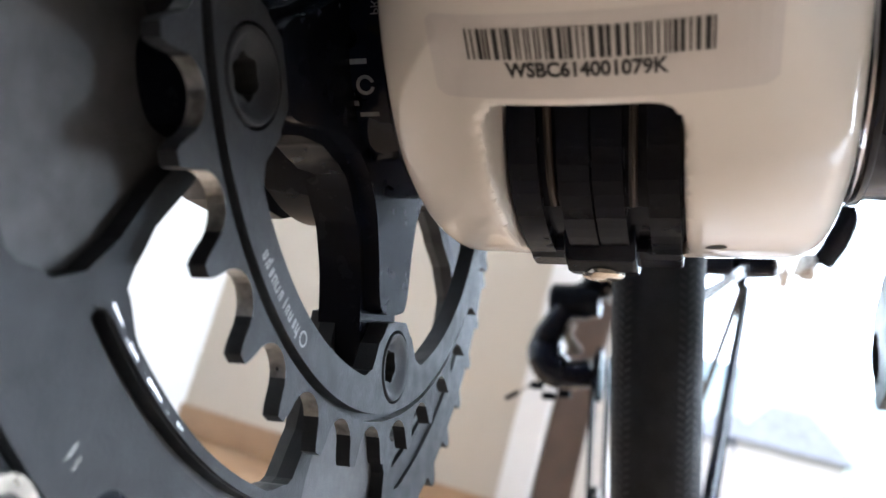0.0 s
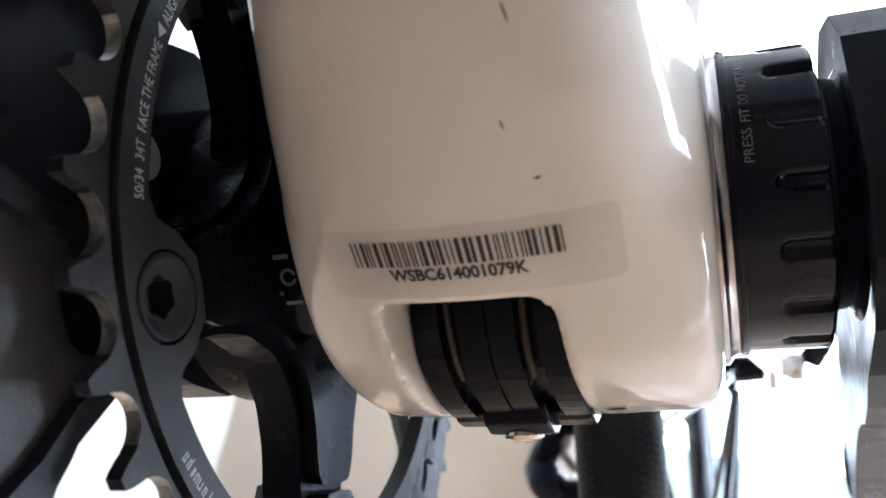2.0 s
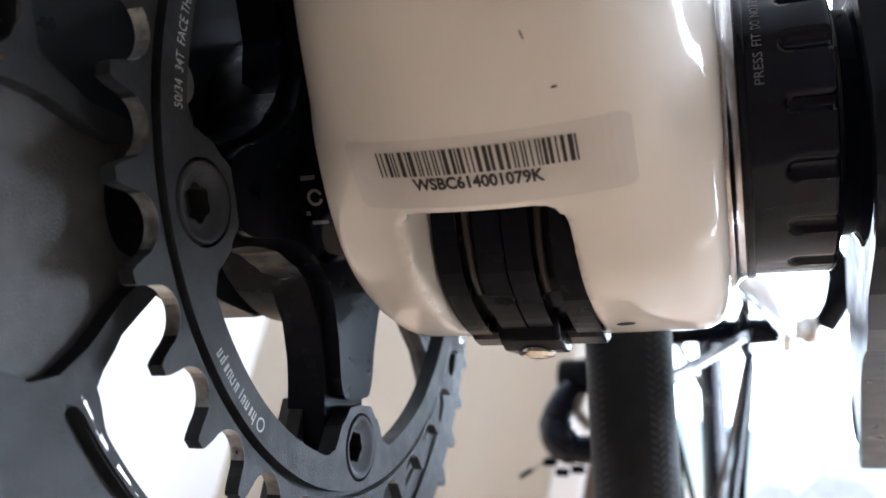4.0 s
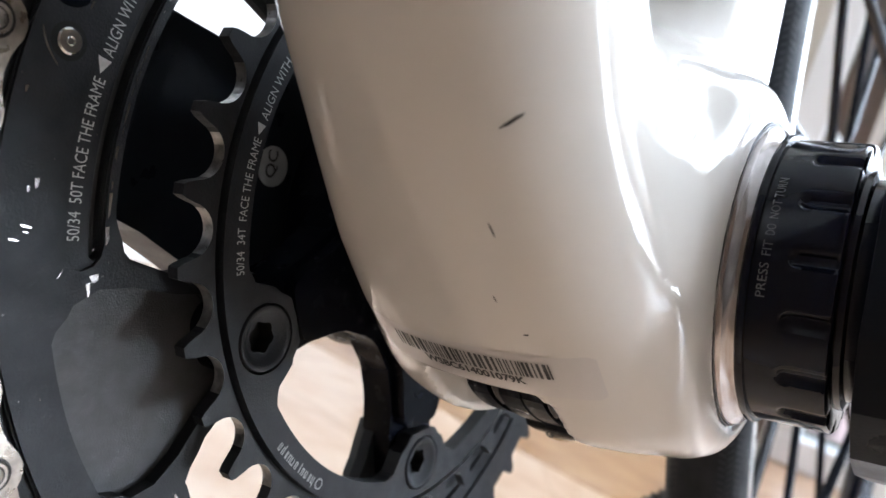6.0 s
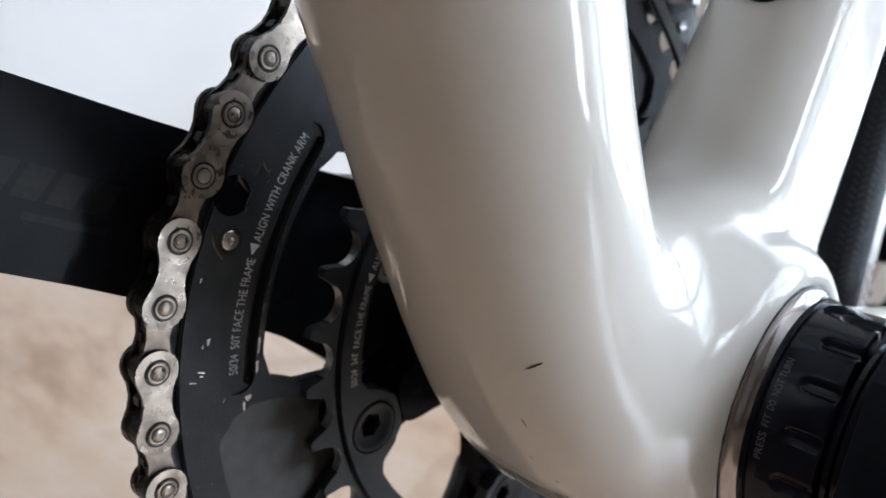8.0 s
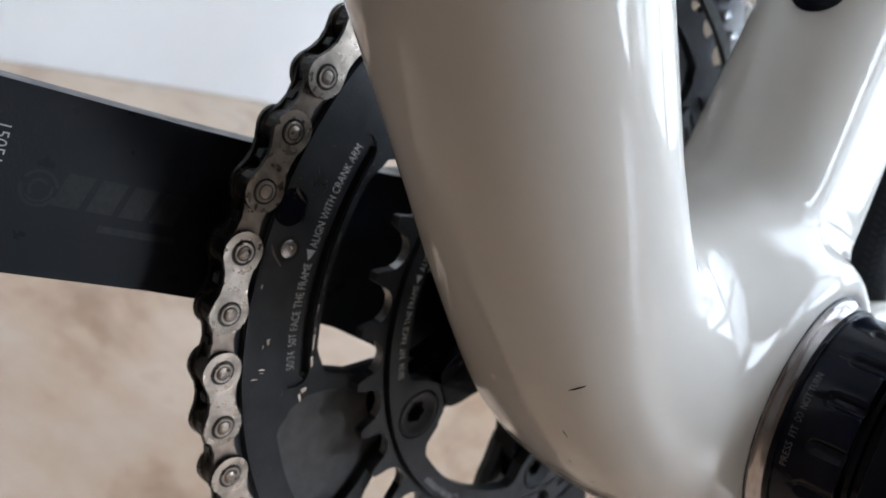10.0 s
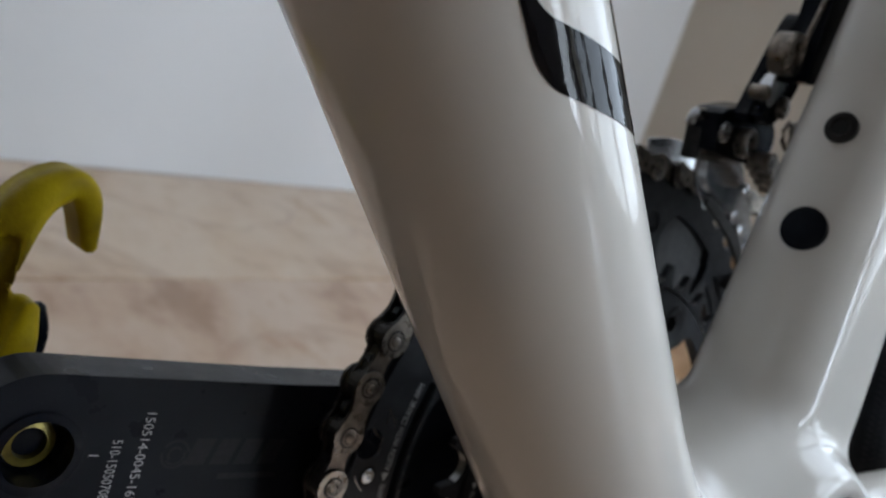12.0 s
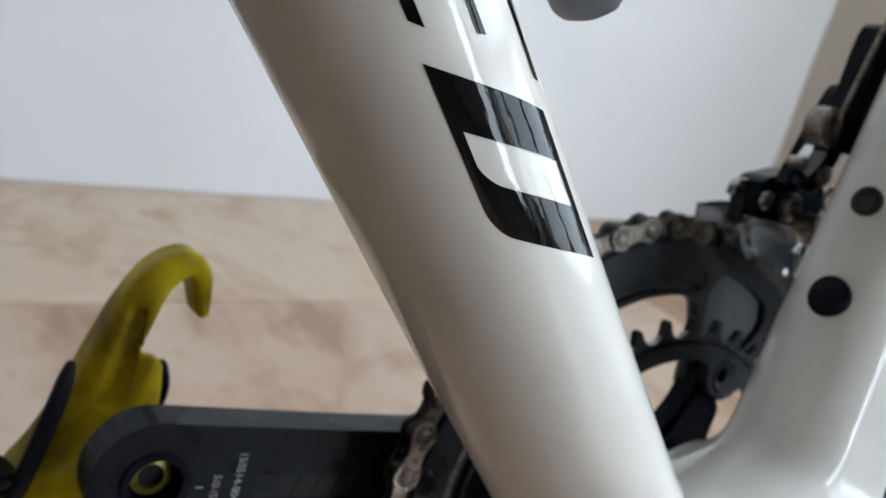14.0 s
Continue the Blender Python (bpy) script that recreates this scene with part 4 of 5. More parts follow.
for a in (-8.0, 64.0, 172.0):
    bm = bmesh.new()
    cy, cz = polar(90.4, a)
    lathe(bm, [(-48.6, 1.95), (-47.5, 1.95), (-47.3, 1.7), (-47.25, 0.7), (-47.4, 0.5)], 28, cy, cz)
    part("shift_rivet", bm, POLISH, big, "silver shift rivet", smooth=True)
    bm = bmesh.new()
    lathe(bm, [(-47.9, 2.75), (-47.77, 2.8), (-47.74, 2.2)], 28, cy, cz)
    part("countersink", bm, DARK, big, smooth=True)


for a in (-13.2, 58.8, 178.8):
    bm = bmesh.new()
    cy, cz = polar(93.2, a)
    lathe(bm, [(-47.9, 3.9), (-47.79, 4.0), (-47.76, 3.7), (-47.765, 3.6)], 32, cy, cz)
    part("round_recess", bm, DEEP, big, smooth=True)


def on_ring(x, r, a):
    """Print running upwards round the front of a ring from the angle a, letters' feet at radius r."""
    def where(u, v):
        y, z = polar(r + v, a - math.degrees(u / (r + 1.0)))
        return Vector((x, y, z)) * 0.001
    return where


tri = lambda u, s: ([(u, s * 0.5), (u + s, s), (u + s, 0)], [(0, 1, 2)])
arc50 = lambda d: radians(d) * 84.2
print_on("ring_print", [fit_letters("50/34  50T FACE THE FRAME", 2.9, arc50(16.8)), tri(arc50(17.2), 2.4), fit_letters("ALIGN WITH CRANK ARM", 2.9, arc50(16.2), arc50(19.2))],
         on_ring(-48.3, 82.9, 10.6), PRINT, big, "small pale lettering")

chips = [([polar(r + dr, a + da) for dr, da in ((0, 0), (w, 0.1), (w * 0.7, l), (0.1, l * 0.8))]) for r, a, w, l in
         ((78.3, 9.0, 0.7, 2.2), (78.2, 5.2, 0.6, 3.0), (78.4, 0.0, 0.5, 1.5), (78.2, -5.0, 0.35, 2.5), (78.3, -12.0, 0.3, 2.0), (90.0, 4.6, 0.8, 1.0), (91.3, 5.4, 0.5, 0.6), (94.0, -3, 0.5, 0.7),
          (90.0, -18.5, 0.4, 2.0), (80.0, 14.2, 1.6, 0.9), (81.5, 15.0, 0.7, 1.6), (77.9, 46, 0.5, 2.5), (78.0, 50, 0.7, 2.0), (78.1, 54, 0.5, 3.2), (78.0, 60, 0.6, 1.6), (90, 52, 2.4, 0.3), (90.5, 53, 2.0, 0.25), (89.4, -14.6, 0.3, 2.4), (89.0, -12.6, 0.35, 0.9), (87.6, -18.2, 0.25, 1.5), (86.9, -17.0, 0.3, 0.8))]
rnd = random.Random(11)
for k in range(70):
    r = rnd.choice((78.2, 78.4, rnd.uniform(87.5, 95.5), rnd.uniform(78, 95)))
    a, w, l = rnd.uniform(-30, 70), rnd.uniform(0.06, 0.2), rnd.uniform(0.08, 0.35) * (3 if r < 79 else 1)
    if abs((a - BOLT + 36) % 72 - 36) > 15 or r > 90:
        chips.append([polar(r + dr, a + da) for dr, da in ((0, 0), (w, 0.05), (w * 0.8, l), (0.05, l * 0.8))])


def scratch(r0, a0, r1, a1, w, bow=0.0, n=6):
    """A tapering curved scratch or glint between two places of the ring's face."""
    vs = []
    for i in range(n + 1):
        t = i / n
        k = w * (0.15 + math.sin(math.pi * t ** 0.7)) / 2
        r, a = r0 + (r1 - r0) * t + bow * math.sin(math.pi * t), a0 + (a1 - a0) * t
        vs += [polar(r - k, a), polar(r + k, a + 0.1)]
    return vs, [(2 * i, 2 * i + 1, 2 * i + 3, 2 * i + 2) for i in range(n)]


# the first two paint glints by the round recess, the rest are scratches
lines = [scratch(91.0, -19.3, 87.0, -17.4, 0.45, 0.7), scratch(93.7, -15.8, 90.1, -14.4, 0.8, 0.6), scratch(86.8, 14.1, 85.7, 13.2, 0.3), scratch(82.4, 15.3, 79.2, 14.5, 0.7), scratch(82.0, 15.6, 80.6, 15.0, 0.3),
         scratch(92.2, 8.8, 90.6, 9.1, 0.5), scratch(93.9, 10.0, 92.4, 10.2, 0.3), scratch(91.8, 9.4, 91.0, 9.5, 0.3), scratch(84.7, -31.1, 80.5, -30.4, 0.5), scratch(83.0, -30.2, 79.0, -29.6, 0.3), scratch(94.6, -8.2, 90.9, -5.6, 0.2, 0.5)]
print_on("wear_mark", [(c, [(0, 1, 2, 3)]) for c in chips] + lines, lambda u, v: Vector((-47.74, u, v)) * 0.001, SILVER, big, "bright worn scratches and two painted glints")["kind"] = "stuff"

SMALL_IN = ((0, 47.0), (5, 47.4), (8.5, 50.5), (11.5, 56.0), (14, 57.2), (36, 57.4))
small = tagged(new("small_chainring"), "black anodised thirty-four tooth inner chainring")
small.parent = bike
bm = bmesh.new()
plate(bm, [toothed(34, 64.9, 71.6, 30.1, 69.0), ring_pts(64.2, 120)], -42.3, -39.9, 0, 1)
dull_tips(bm, 67.4)
part("teeth", bm, [ANOD, WORN], small, "worn teeth with bare metal flanks", bevel=0.0003, segments=1)
bm = bmesh.new()
plate(bm, [ring_pts(62.9, 160), inner_loop(SMALL_IN)] + [ring_pts(6.5, 40, *polar(55, BOLT + 72 * k)) for k in range(5)], -43.0, -39.4, 0, 0)
plate(bm, [ring_pts(64.6, 120), ring_pts(62.5, 120)], -42.6, -41.6, 0, 0)
part("ring_body", bm, ANOD, small, "matt black inner ring", bevel=0.0005)
arc34 = lambda d: radians(d) * 59.8
print_on("ring_print", [fit_letters("50/34  34T  FACE THE FRAME", 2.5, arc34(22.5)), tri(arc34(23), 2.0), fit_letters("ALIGN WITH CRANK ARM", 2.5, arc34(23), arc34(25.8))],
         on_ring(-39.36, 58.4, 16.2), PRINT, small, "small pale lettering")
mark = []
for i, (w, h0, h1) in enumerate(((0.9, -0.5, 1.6), (0.6, 0.1, 1.6), (0.9, 0.1, 1.6), (0.8, 0.1, 1.6), (0.3, 0.1, 2.1), (0.8, 0.1, 1.6), (1.1, 0.1, 1.6), (0.9, 0.1, 1.6), (0.6, 0.1, 1.6), (0.8, 0.1, 2.2), (0.8, 0.1, 1.6))):
    mark += [bar(i * 1.32, h0, i * 1.32 + 0.28, h1), bar(i * 1.32 + w - 0.28, 0.1, i * 1.32 + w, 1.6), bar(i * 1.32, 1.3 if i % 2 else 0.1, i * 1.32 + w, 1.6 if i % 2 else 0.4)]
mark.append(([(-1.9 + r * math.cos(t), 0.9 + r * math.sin(t)) for t in np.linspace(0, 2 * math.pi, 17) for r in (0.85, 1.15)], [(2 * i, 2 * i + 1, 2 * i + 3, 2 * i + 2) for i in range(16)]))
print_on("maker_mark", mark, lambda u, v: Vector((-39.36, *polar(61.7 - v, 63.0 - u * 0.95))) * 0.001, RING_MARK, small, "small pale maker's mark")["kind"] = "stuff"

# spider between the rings, and its bolts
spider = bmesh.new()


def star(table):
    """Outline of a five-armed star: radius at an angle off the nearest arm, with the corners eased."""
    xs, ys = [p[0] for p in table], [p[1] for p in table]
    rad = lambda a: float(np.interp(abs((a - BOLT + 36) % 72 - 36), xs, ys))
    return [polar(sum(rad(k * 0.75 + e) for e in (-2, -1.2, -0.4, 0.4, 1.2, 2)) / 6, k * 0.75) for k in range(480)]


bores = [ring_pts(3.9, 24, *polar(55, BOLT + 72 * k)) for k in range(5)]
plate(spider, [star(((0, 62.5), (5.5, 61.5), (8.2, 56), (9.5, 48), (12, 40), (19, 33), (30, 29.5), (36, 29)))] + bores, -51.0, -43.2)
plate(spider, [star(((0, 46.0), (8.5, 45.6), (9.6, 42), (12.5, 36), (19, 30), (28, 27), (36, 26.5)))], -43.4, -40.3)
spider_ob = part("spider", spider, DEEP, bike, "glossy black five-arm spider", smooth=True, angle=30, bevel=0.0009)
bm = bmesh.new()
lathe(bm, [(-62, 20), (-58, 30), (-47.2, 29), (-46.2, 28.4), (-43.4, 26.2), (-42.6, 25), (-42.5, 16)], 120)
part("hub", bm, DEEP, spider_ob, smooth=True, angle=30)
for k in range(5):
    cy, cz = polar(55, BOLT + 72 * k)
    bm = bmesh.new()
    lathe(bm, [(-51.2, 3.88), (-44.0, 3.89), (-43.9, 6.0), (-43.5, 6.1), (-39.6, 6.1), (-39.25, 5.9), (-39.2, 5.6), (-39.6, 4.9), (-40.5, 3.75)], 48, cy, cz)
    bm.faces.ensure_lookup_table()
    bmesh.ops.delete(bm, geom=[bm.faces[-1]], context="FACES_ONLY")
    lobes = [2.85 + 0.24 * math.cos(6 * 2 * math.pi * i / 48) for i in range(48)]
    rim = [v for v in bm.verts if abs(v.co.x + 0.0405) < 1e-6]
    rim.sort(key=lambda v: math.atan2(v.co.z - cz * 0.001, v.co.y - cy * 0.001) % (2 * math.pi))
    rows = [rim] + [[bm.verts.new((x * 0.001, (cy + lobes[i] * math.cos(2 * math.pi * i / 48)) * 0.001, (cz + lobes[i] * math.sin(2 * math.pi * i / 48)) * 0.001)) for i in range(48)] for x in (-40.6, -44.0)]
    for a_, b_ in zip(rows, rows[1:]):
        for i in range(48):
            bm.faces.new((a_[i], a_[(i + 1) % 48], b_[(i + 1) % 48], b_[i])).material_index = 1 if b_ is rows[-1] else 0
    bm.faces.new(rows[-1]).material_index = 1
    part("ring_bolt", bm, [ANOD, DARK], spider_ob, "black chainring bolt with a dished face and socket", smooth=True, angle=40)


# ---------------------------------------------------------------- chain
chain = tagged(new("chain"), "oily silver chain over the large ring")
chain.parent = bike


def link_loop(waist, r, n=13):
    """Figure-of-eight plate between two pins, 12.7 apart along y."""
    h = 6.35
    side = [(x, waist + (r * 0.93 - waist) * (abs(x) / 4.6) ** 2) for x in (4.0, 2.4, 0.0, -2.4, -4.0)]
    out = [(h + r * math.cos(t), r * math.sin(t)) for t in np.linspace(-1.85, 1.85, n)] + side
    out += [(-h - r * math.cos(t), r * math.sin(t)) for t in np.linspace(1.85, -1.85, n)] + [(-x, -v) for x, v in side]
    return out


def washer(bm, x, r0, r1, y, mat, n=20):
    ring = [[bm.verts.new((x * 0.001, (y + r * math.cos(2 * math.pi * i / n)) * 0.001, r * math.sin(2 * math.pi * i / n) * 0.001)) for i in range(n)] for r in (r0, r1)]
    for i in range(n):
        j = (i + 1) % n
        bm.faces.new((ring[0][i], ring[1][i], ring[1][j], ring[0][j])).material_index = mat


def link_mesh(outer):
    bm = bmesh.new()
    if outer:
        for x in (-47.9, -53.5):
            plate(bm, [link_loop(2.75, 4.35)], x, x + 1.0, 0, 1)
        for y in (-6.35, 6.35):
            washer(bm, -46.88, 2.15, 2.65, y, 1)
            lathe(bm, [(-54.0, 1.9), (-46.7, 2.15), (-46.55, 2.0), (-46.6, 1.4), (-46.4, 1.15), (-46.25, 0.6)], 18, y, 0, mat=0)
            washer(bm, -46.55, 1.2, 1.55, y, 1)
    else:
        for x in (-48.95, -52.5):
            plate(bm, [link_loop(2.3, 3.9)], x, x + 1.0, 2, 1)
        for y in (-6.35, 6.35):
            lathe(bm, [(-51.5, 3.75), (-49.0, 3.75)], 16, y, 0, mat=1)
        # added filler block, dark in place of the shade between the plates
        plate(bm, [[(-3.4, -2.2), (3.4, -2.2), (3.4, 2.2), (-3.4, 2.2)]], -51.4, -49.1, 1, 1)
    ob = part("link", bm, [STEEL, OILY, INNER], chain)
    return ob


masters = [link_mesh(True), link_mesh(False)]
A0 = -28.35
pins = [polar(101.1, A0 + 7.2 * k) for k in range(-8, 17)]
y, z = pins[0]
back = [(y + 12.65 * (i + 1), z - 1.35 * (i + 1)) for i in range(24)]
y, z = pins[-1]
ahead = [(y + 12.69 * (i + 1), z + 0.2 * (i + 1)) for i in range(31)]
pins = back[::-1] + pins + ahead
shift = (24 + 8)
for i in range(len(pins) - 1):
    (y0, z0), (y1, z1) = pins[i], pins[i + 1]
    outer = (i - shift) % 2 == 1
    src = masters[0 if outer else 1]
    ob = src.copy()
    scene.collection.objects.link(ob)
    ob.parent = chain
    ob.location = (0, (y0 + y1) / 2000, (z0 + z1) / 2000)
    ob.rotation_euler = (math.atan2(z1 - z0, y1 - y0), 0, 0)
for m in masters:
    bpy.data.objects.remove(m)


# ---------------------------------------------------------------- cranks and pedal
def crank(side, name, label):
    """A crank arm from the axis to the pedal eye, 165 mm long. side: -1 drive side, pointing forwards."""
    sgn = -1 if side < 0 else 1
    ang = radians(8.2)
    c, s = math.cos(ang), math.sin(ang)
    end = tuple((165 + 16.5 * math.sin(t), 16.5 * math.cos(t)) for t in np.linspace(0, math.pi / 2, 12))
    upper = ((-24, 12), (-18, 22), (-8, 28), (4, 30), (18, 30.4), (28, 29.4), (34, 26.0), (40, 21.8), (48, 19.8), (62, 18.9), (80, 18.0), (110, 17.1), (150, 16.6)) + end
    lower = ((-24, 12), (-18, 22), (-8, 28), (4, 30), (18, 30.2), (32, 28.4), (44, 24.6), (58, 21.0), (76, 18.6), (110, 17.1), (150, 16.6)) + end[:-1]
    loop = [(d, h) for d, h in upper] + [(d, -h) for d, h in lower[::-1]]
    pts = []
    for d, h in loop:
        y = d * c + h * s if sgn > 0 else -(d * c) + h * s
        z = -d * s + h * c if sgn > 0 else d * s + h * c
        pts.append((y, z))
    ey, ez = (165 * c, -165 * s) if sgn > 0 else (-165 * c, 165 * s)
    bm = bmesh.new()
    x0, x1 = (-75.5, -62.5) if side < 0 else (50.5, 63.0)
    plate(bm, [pts, ring_pts(7.4, 40, ey, ez)], x0, x1)
    if side > 0:
        for v in bm.verts:
            v.co.x += max(0.0, v.co.y) * 0.088
    arm = part(name, bm, ANOD_SAT, bike, label, bevel=0.0045, segments=4)
    bm = bmesh.new()
    if side < 0:
        lathe(bm, [(x0 + 1, 7.4), (x1 - 0.5, 7.4), (x1 + 0.7, 8.6), (x1 + 0.9, 8.8), (x1 + 1.0, 6.9), (x1 - 2.5, 6.7), (x1 - 6.6, 5.9)], 40, ey, ez)
        part("pedal_eye", bm, PLASTIC, arm, smooth=True, angle=40)
    else:
        face = x0 + ey * 0.088
        lathe(bm, [(face + 9, 7.35), (face + 0.4, 7.38), (face - 0.25, 8.4), (face - 0.35, 8.2), (face - 0.2, 6.9), (face + 6.0, 6.6)], 40, ey, ez)
        part("pedal_eye", bm, DARK, arm, "dark threaded pedal hole", smooth=True, angle=40)
    return arm


arm_r = crank(-1, "crank_arm", "broad satin black drive-side crank arm")
crank(1, "crank_arm", "satin black crank arm pointing to the rear")


def on_crank(d, h, turn_deg):
    """Print on the inner face of the drive-side arm: d along the arm from the axis, h across, turned."""
    ang = radians(8.2)
    c, s = math.cos(ang), math.sin(ang)
    ct, st = math.cos(radians(turn_deg)), math.sin(radians(turn_deg))

    def where(u, v):
        a, b = u * ct - v * st, u * st + v * ct
        dd, hh = d - a, h + b
        return Vector((-62.44, -(dd * c) + hh * s, dd * s + hh * c)) * 0.001
    return where


print_on("arm_print", [fit_letters("150514-0045-165", 3.2, 21.2)], on_crank(144.3, 9.6, -90), PRINT, arm_r, "pale printed part number")
print_on("arm_print", [fit_letters("510-150507081", 3.2, 14.3)], on_crank(150.2, 2.9, -90), PRINT, arm_r, "pale printed part number")
print_on("arm_print", [fit_letters("1", 3.2, 1.0)], on_crank(154.6, 0.2, -90), PRINT, arm_r, "pale printed numeral")
mark = [bar(u, -5.2, u + 5.0, 1.2) for u in (0.0, 6.4, 12.8, 19.2)]
mark = [([(u + v * 0.3, v) for u, v in vs], fs) for vs, fs in mark] + [bar(8, -8.8, 24, -7.4)]
print_on("maker_mark", mark, on_crank(131, 2.0, 0), DIM_PRINT, arm_r, "faint grey maker's mark")["kind"] = "stuff"
rr = [([(r * math.cos(t), r * math.sin(t)) for t in np.linspace(a0, a1, 9) for r in (r0, r1)], [(2 * i, 2 * i + 1, 2 * i + 3, 2 * i + 2) for i in range(8)]) for r0, r1, a0, a1 in
      ((2.9, 3.5, 0.2, 2.6), (2.9, 3.5, 3.0, 5.9), (1.3, 1.9, 0.6, 4.0), (2.1, 2.6, 3.8, 6.6))]
print_on("maker_mark", rr, on_crank(135.2, -0.6, 0), DIM_PRINT, arm_r, "faint grey ring mark")["kind"] = "stuff"

chip = []
rnd = random.Random(3)
for k in range(15):
    t = radians(70 + 2.6 * k)
    for r in (14.2 + rnd.uniform(-0.1, 0.35), 14.9 + rnd.uniform(-0.35, 0.15)):
        chip.append((r * math.cos(t), r * math.sin(t)))
eye_print = on_crank(165, 0, 0)
print_on("wear_mark", [(chip, [(2 * k, 2 * k + 1, 2 * k + 3, 2 * k + 2) for k in range(14)])], lambda u, v: eye_print(u, v) - Vector((0.00082, 0, 0)), SILVER, arm_r, "bright scratch on the edge")

# pedal
pedal = tagged(new("pedal"), "yellow and black clipless road pedal, hook upwards")
pedal.parent = bike


def yz_sweep(X, Y, Z, pts, round_):
    """Field of a body along (y, z, half thickness, x0, x1) stations."""
    line = smooth_line([p[:3] for p in pts], 5)
    ends = smooth_line([(p[3], p[4], p[5] if len(p) > 5 else 0.0) for p in pts], 5)
    off, (h, x0, x1, wedge) = spine_field(Y[0], Z[0], [(p[0], p[1]) for p in line], [(p[2], *e) for p, e in zip(line, ends)])
    half = ((x1 - x0) / 2 * (1 - wedge * np.clip(off / h, -1, 1)))[None]
    return rbox(X - ((x0 + x1) / 2)[None], off[None], half, h[None], np.minimum(round_, h * 0.8)[None])


def pedal_field(X, Y, Z):
    hook = yz_sweep(X, Y, Z, [(-181, 4, 9.0, -128, -98, 0.1), (-174, 22, 7.2, -126, -99, 0.25), (-167.4, 42.5, 5.4, -124, -100, 0.3), (-161.2, 57.2, 4.8, -122, -101, 0.3), (-155.0, 66.6, 4.2, -121, -102, 0.2),
                              (-147, 70.5, 3.8, -120, -103, 0.0), (-142.8, 66, 3.4, -120, -104, 0.0), (-141.4, 55.5, 2.0, -119, -105, 0.0)], 3.2)
    rib = capsule(X, Y, Z, (-104, -171, 18), (-108, -155, 61), 3.6, 1.6)
    wing = yz_sweep(X, Y, Z, [(-174, 6, 6.5, -108, -88), (-165.5, 22, 5.5, -106, -88), (-160, 34, 3.8, -104, -89), (-157.5, 43, 2.0, -102, -92)], 2.4)
    foot = yz_sweep(X, Y, Z, [(-214, -30, 4, -124, -92), (-200, -22, 8, -128, -92), (-186, -6, 11, -130, -90), (-172, 6, 11, -128, -88), (-163, 14, 8, -120, -88)], 6.0)
    collar = capsule(X, Y, Z, (-110, -166, 17), (-85, -163.5, 21), 9.0, 9.6)
    body = smin(smin(hook, rib, 1.8), smin(smin(foot, wing, 3.0), collar, 4.0), 4.5)
    hollow = capsule(X, Y, Z, (-95, -204, 2), (-95, -184, 30), 8, 5)
    groove = capsule(X, Y, Z, (-97.0, -183, 26), (-99.5, -168.5, 57), 4.2, 2.4)
    pit = capsule(X, Y, Z, (-97, -168.4, 33.5), (-101, -161.5, 56), 4.6, 2.6)
    body = np.maximum(body, -hollow)
    return -smin(-np.maximum(body, -pit), groove, 1.2)


organic("body", pedal_field, (-136, -222, -42), (-82, -132, 80), 1.0, YELLOW, pedal, "bright yellow moulded body with a cleat hook")
bm = bmesh.new()
tube(bm, smooth_line([(-95, -164, 16), (-95.5, -157.6, 27), (-96, -154.4, 36), (-97, -155.6, 44)], 5), [1.6] + [2.0] * 14 + [1.2], 10)
part("bumper", bm, PLASTIC, pedal, "black rubber bumper", smooth=True)
bm = bmesh.new()
tube(bm, smooth_line([(-98, -197, -8), (-98, -190.5, 8), (-98.5, -185.5, 21), (-99, -181.5, 33), (-100, -178.5, 44)], 6), [1.6, 2.2] + [2.7] * 16 + [2.6, 2.5, 2.4, 2.2, 1.9, 1.5, 0.9], 14, flat=0.8)
part("tread_plate", bm, RUBBER, pedal, "black tread plate", smooth=True)
bm = bmesh.new()
tube(bm, smooth_line([(-106, -216, -22), (-102, -206, -4), (-100, -199, 8), (-99, -193, 14)], 6), 5.0, 12)
part("spring_cover", bm, PLASTIC, pedal, "black spring cover", smooth=True)
bm = bmesh.new()
lathe(bm, [(-118, 7), (-88, 6.5), (-80, 6.5), (-78, 6.2), (-71, 5.4), (-67.6, 5.2), (-67.2, 3.4), (-71, 3.2)], 32, -163.3, 23.5)
part("axle", bm, AXLE, pedal, "greased pedal axle end", smooth=True, angle=40)

# ---------------------------------------------------------------- rear wheel
WY, WZ = 415.0, 70.0
wheel = tagged(new("rear_wheel"), "black spoked rear wheel with a narrow slick tyre")
wheel.parent = bike


def torus_profile(bm, loop, n=180, mat=0, mm=0.001):
    rows = [[bm.verts.new((x * mm, (WY + r * math.cos(2 * math.pi * i / n)) * mm, (WZ + r * math.sin(2 * math.pi * i / n)) * mm)) for i in range(n)] for x, r in loop]
    for k in range(len(rows)):
        a, b = rows[k], rows[(k + 1) % len(rows)]
        for i in range(n):
            j = (i + 1) % n
            bm.faces.new((a[i], a[j], b[j], b[i])).material_index = mat


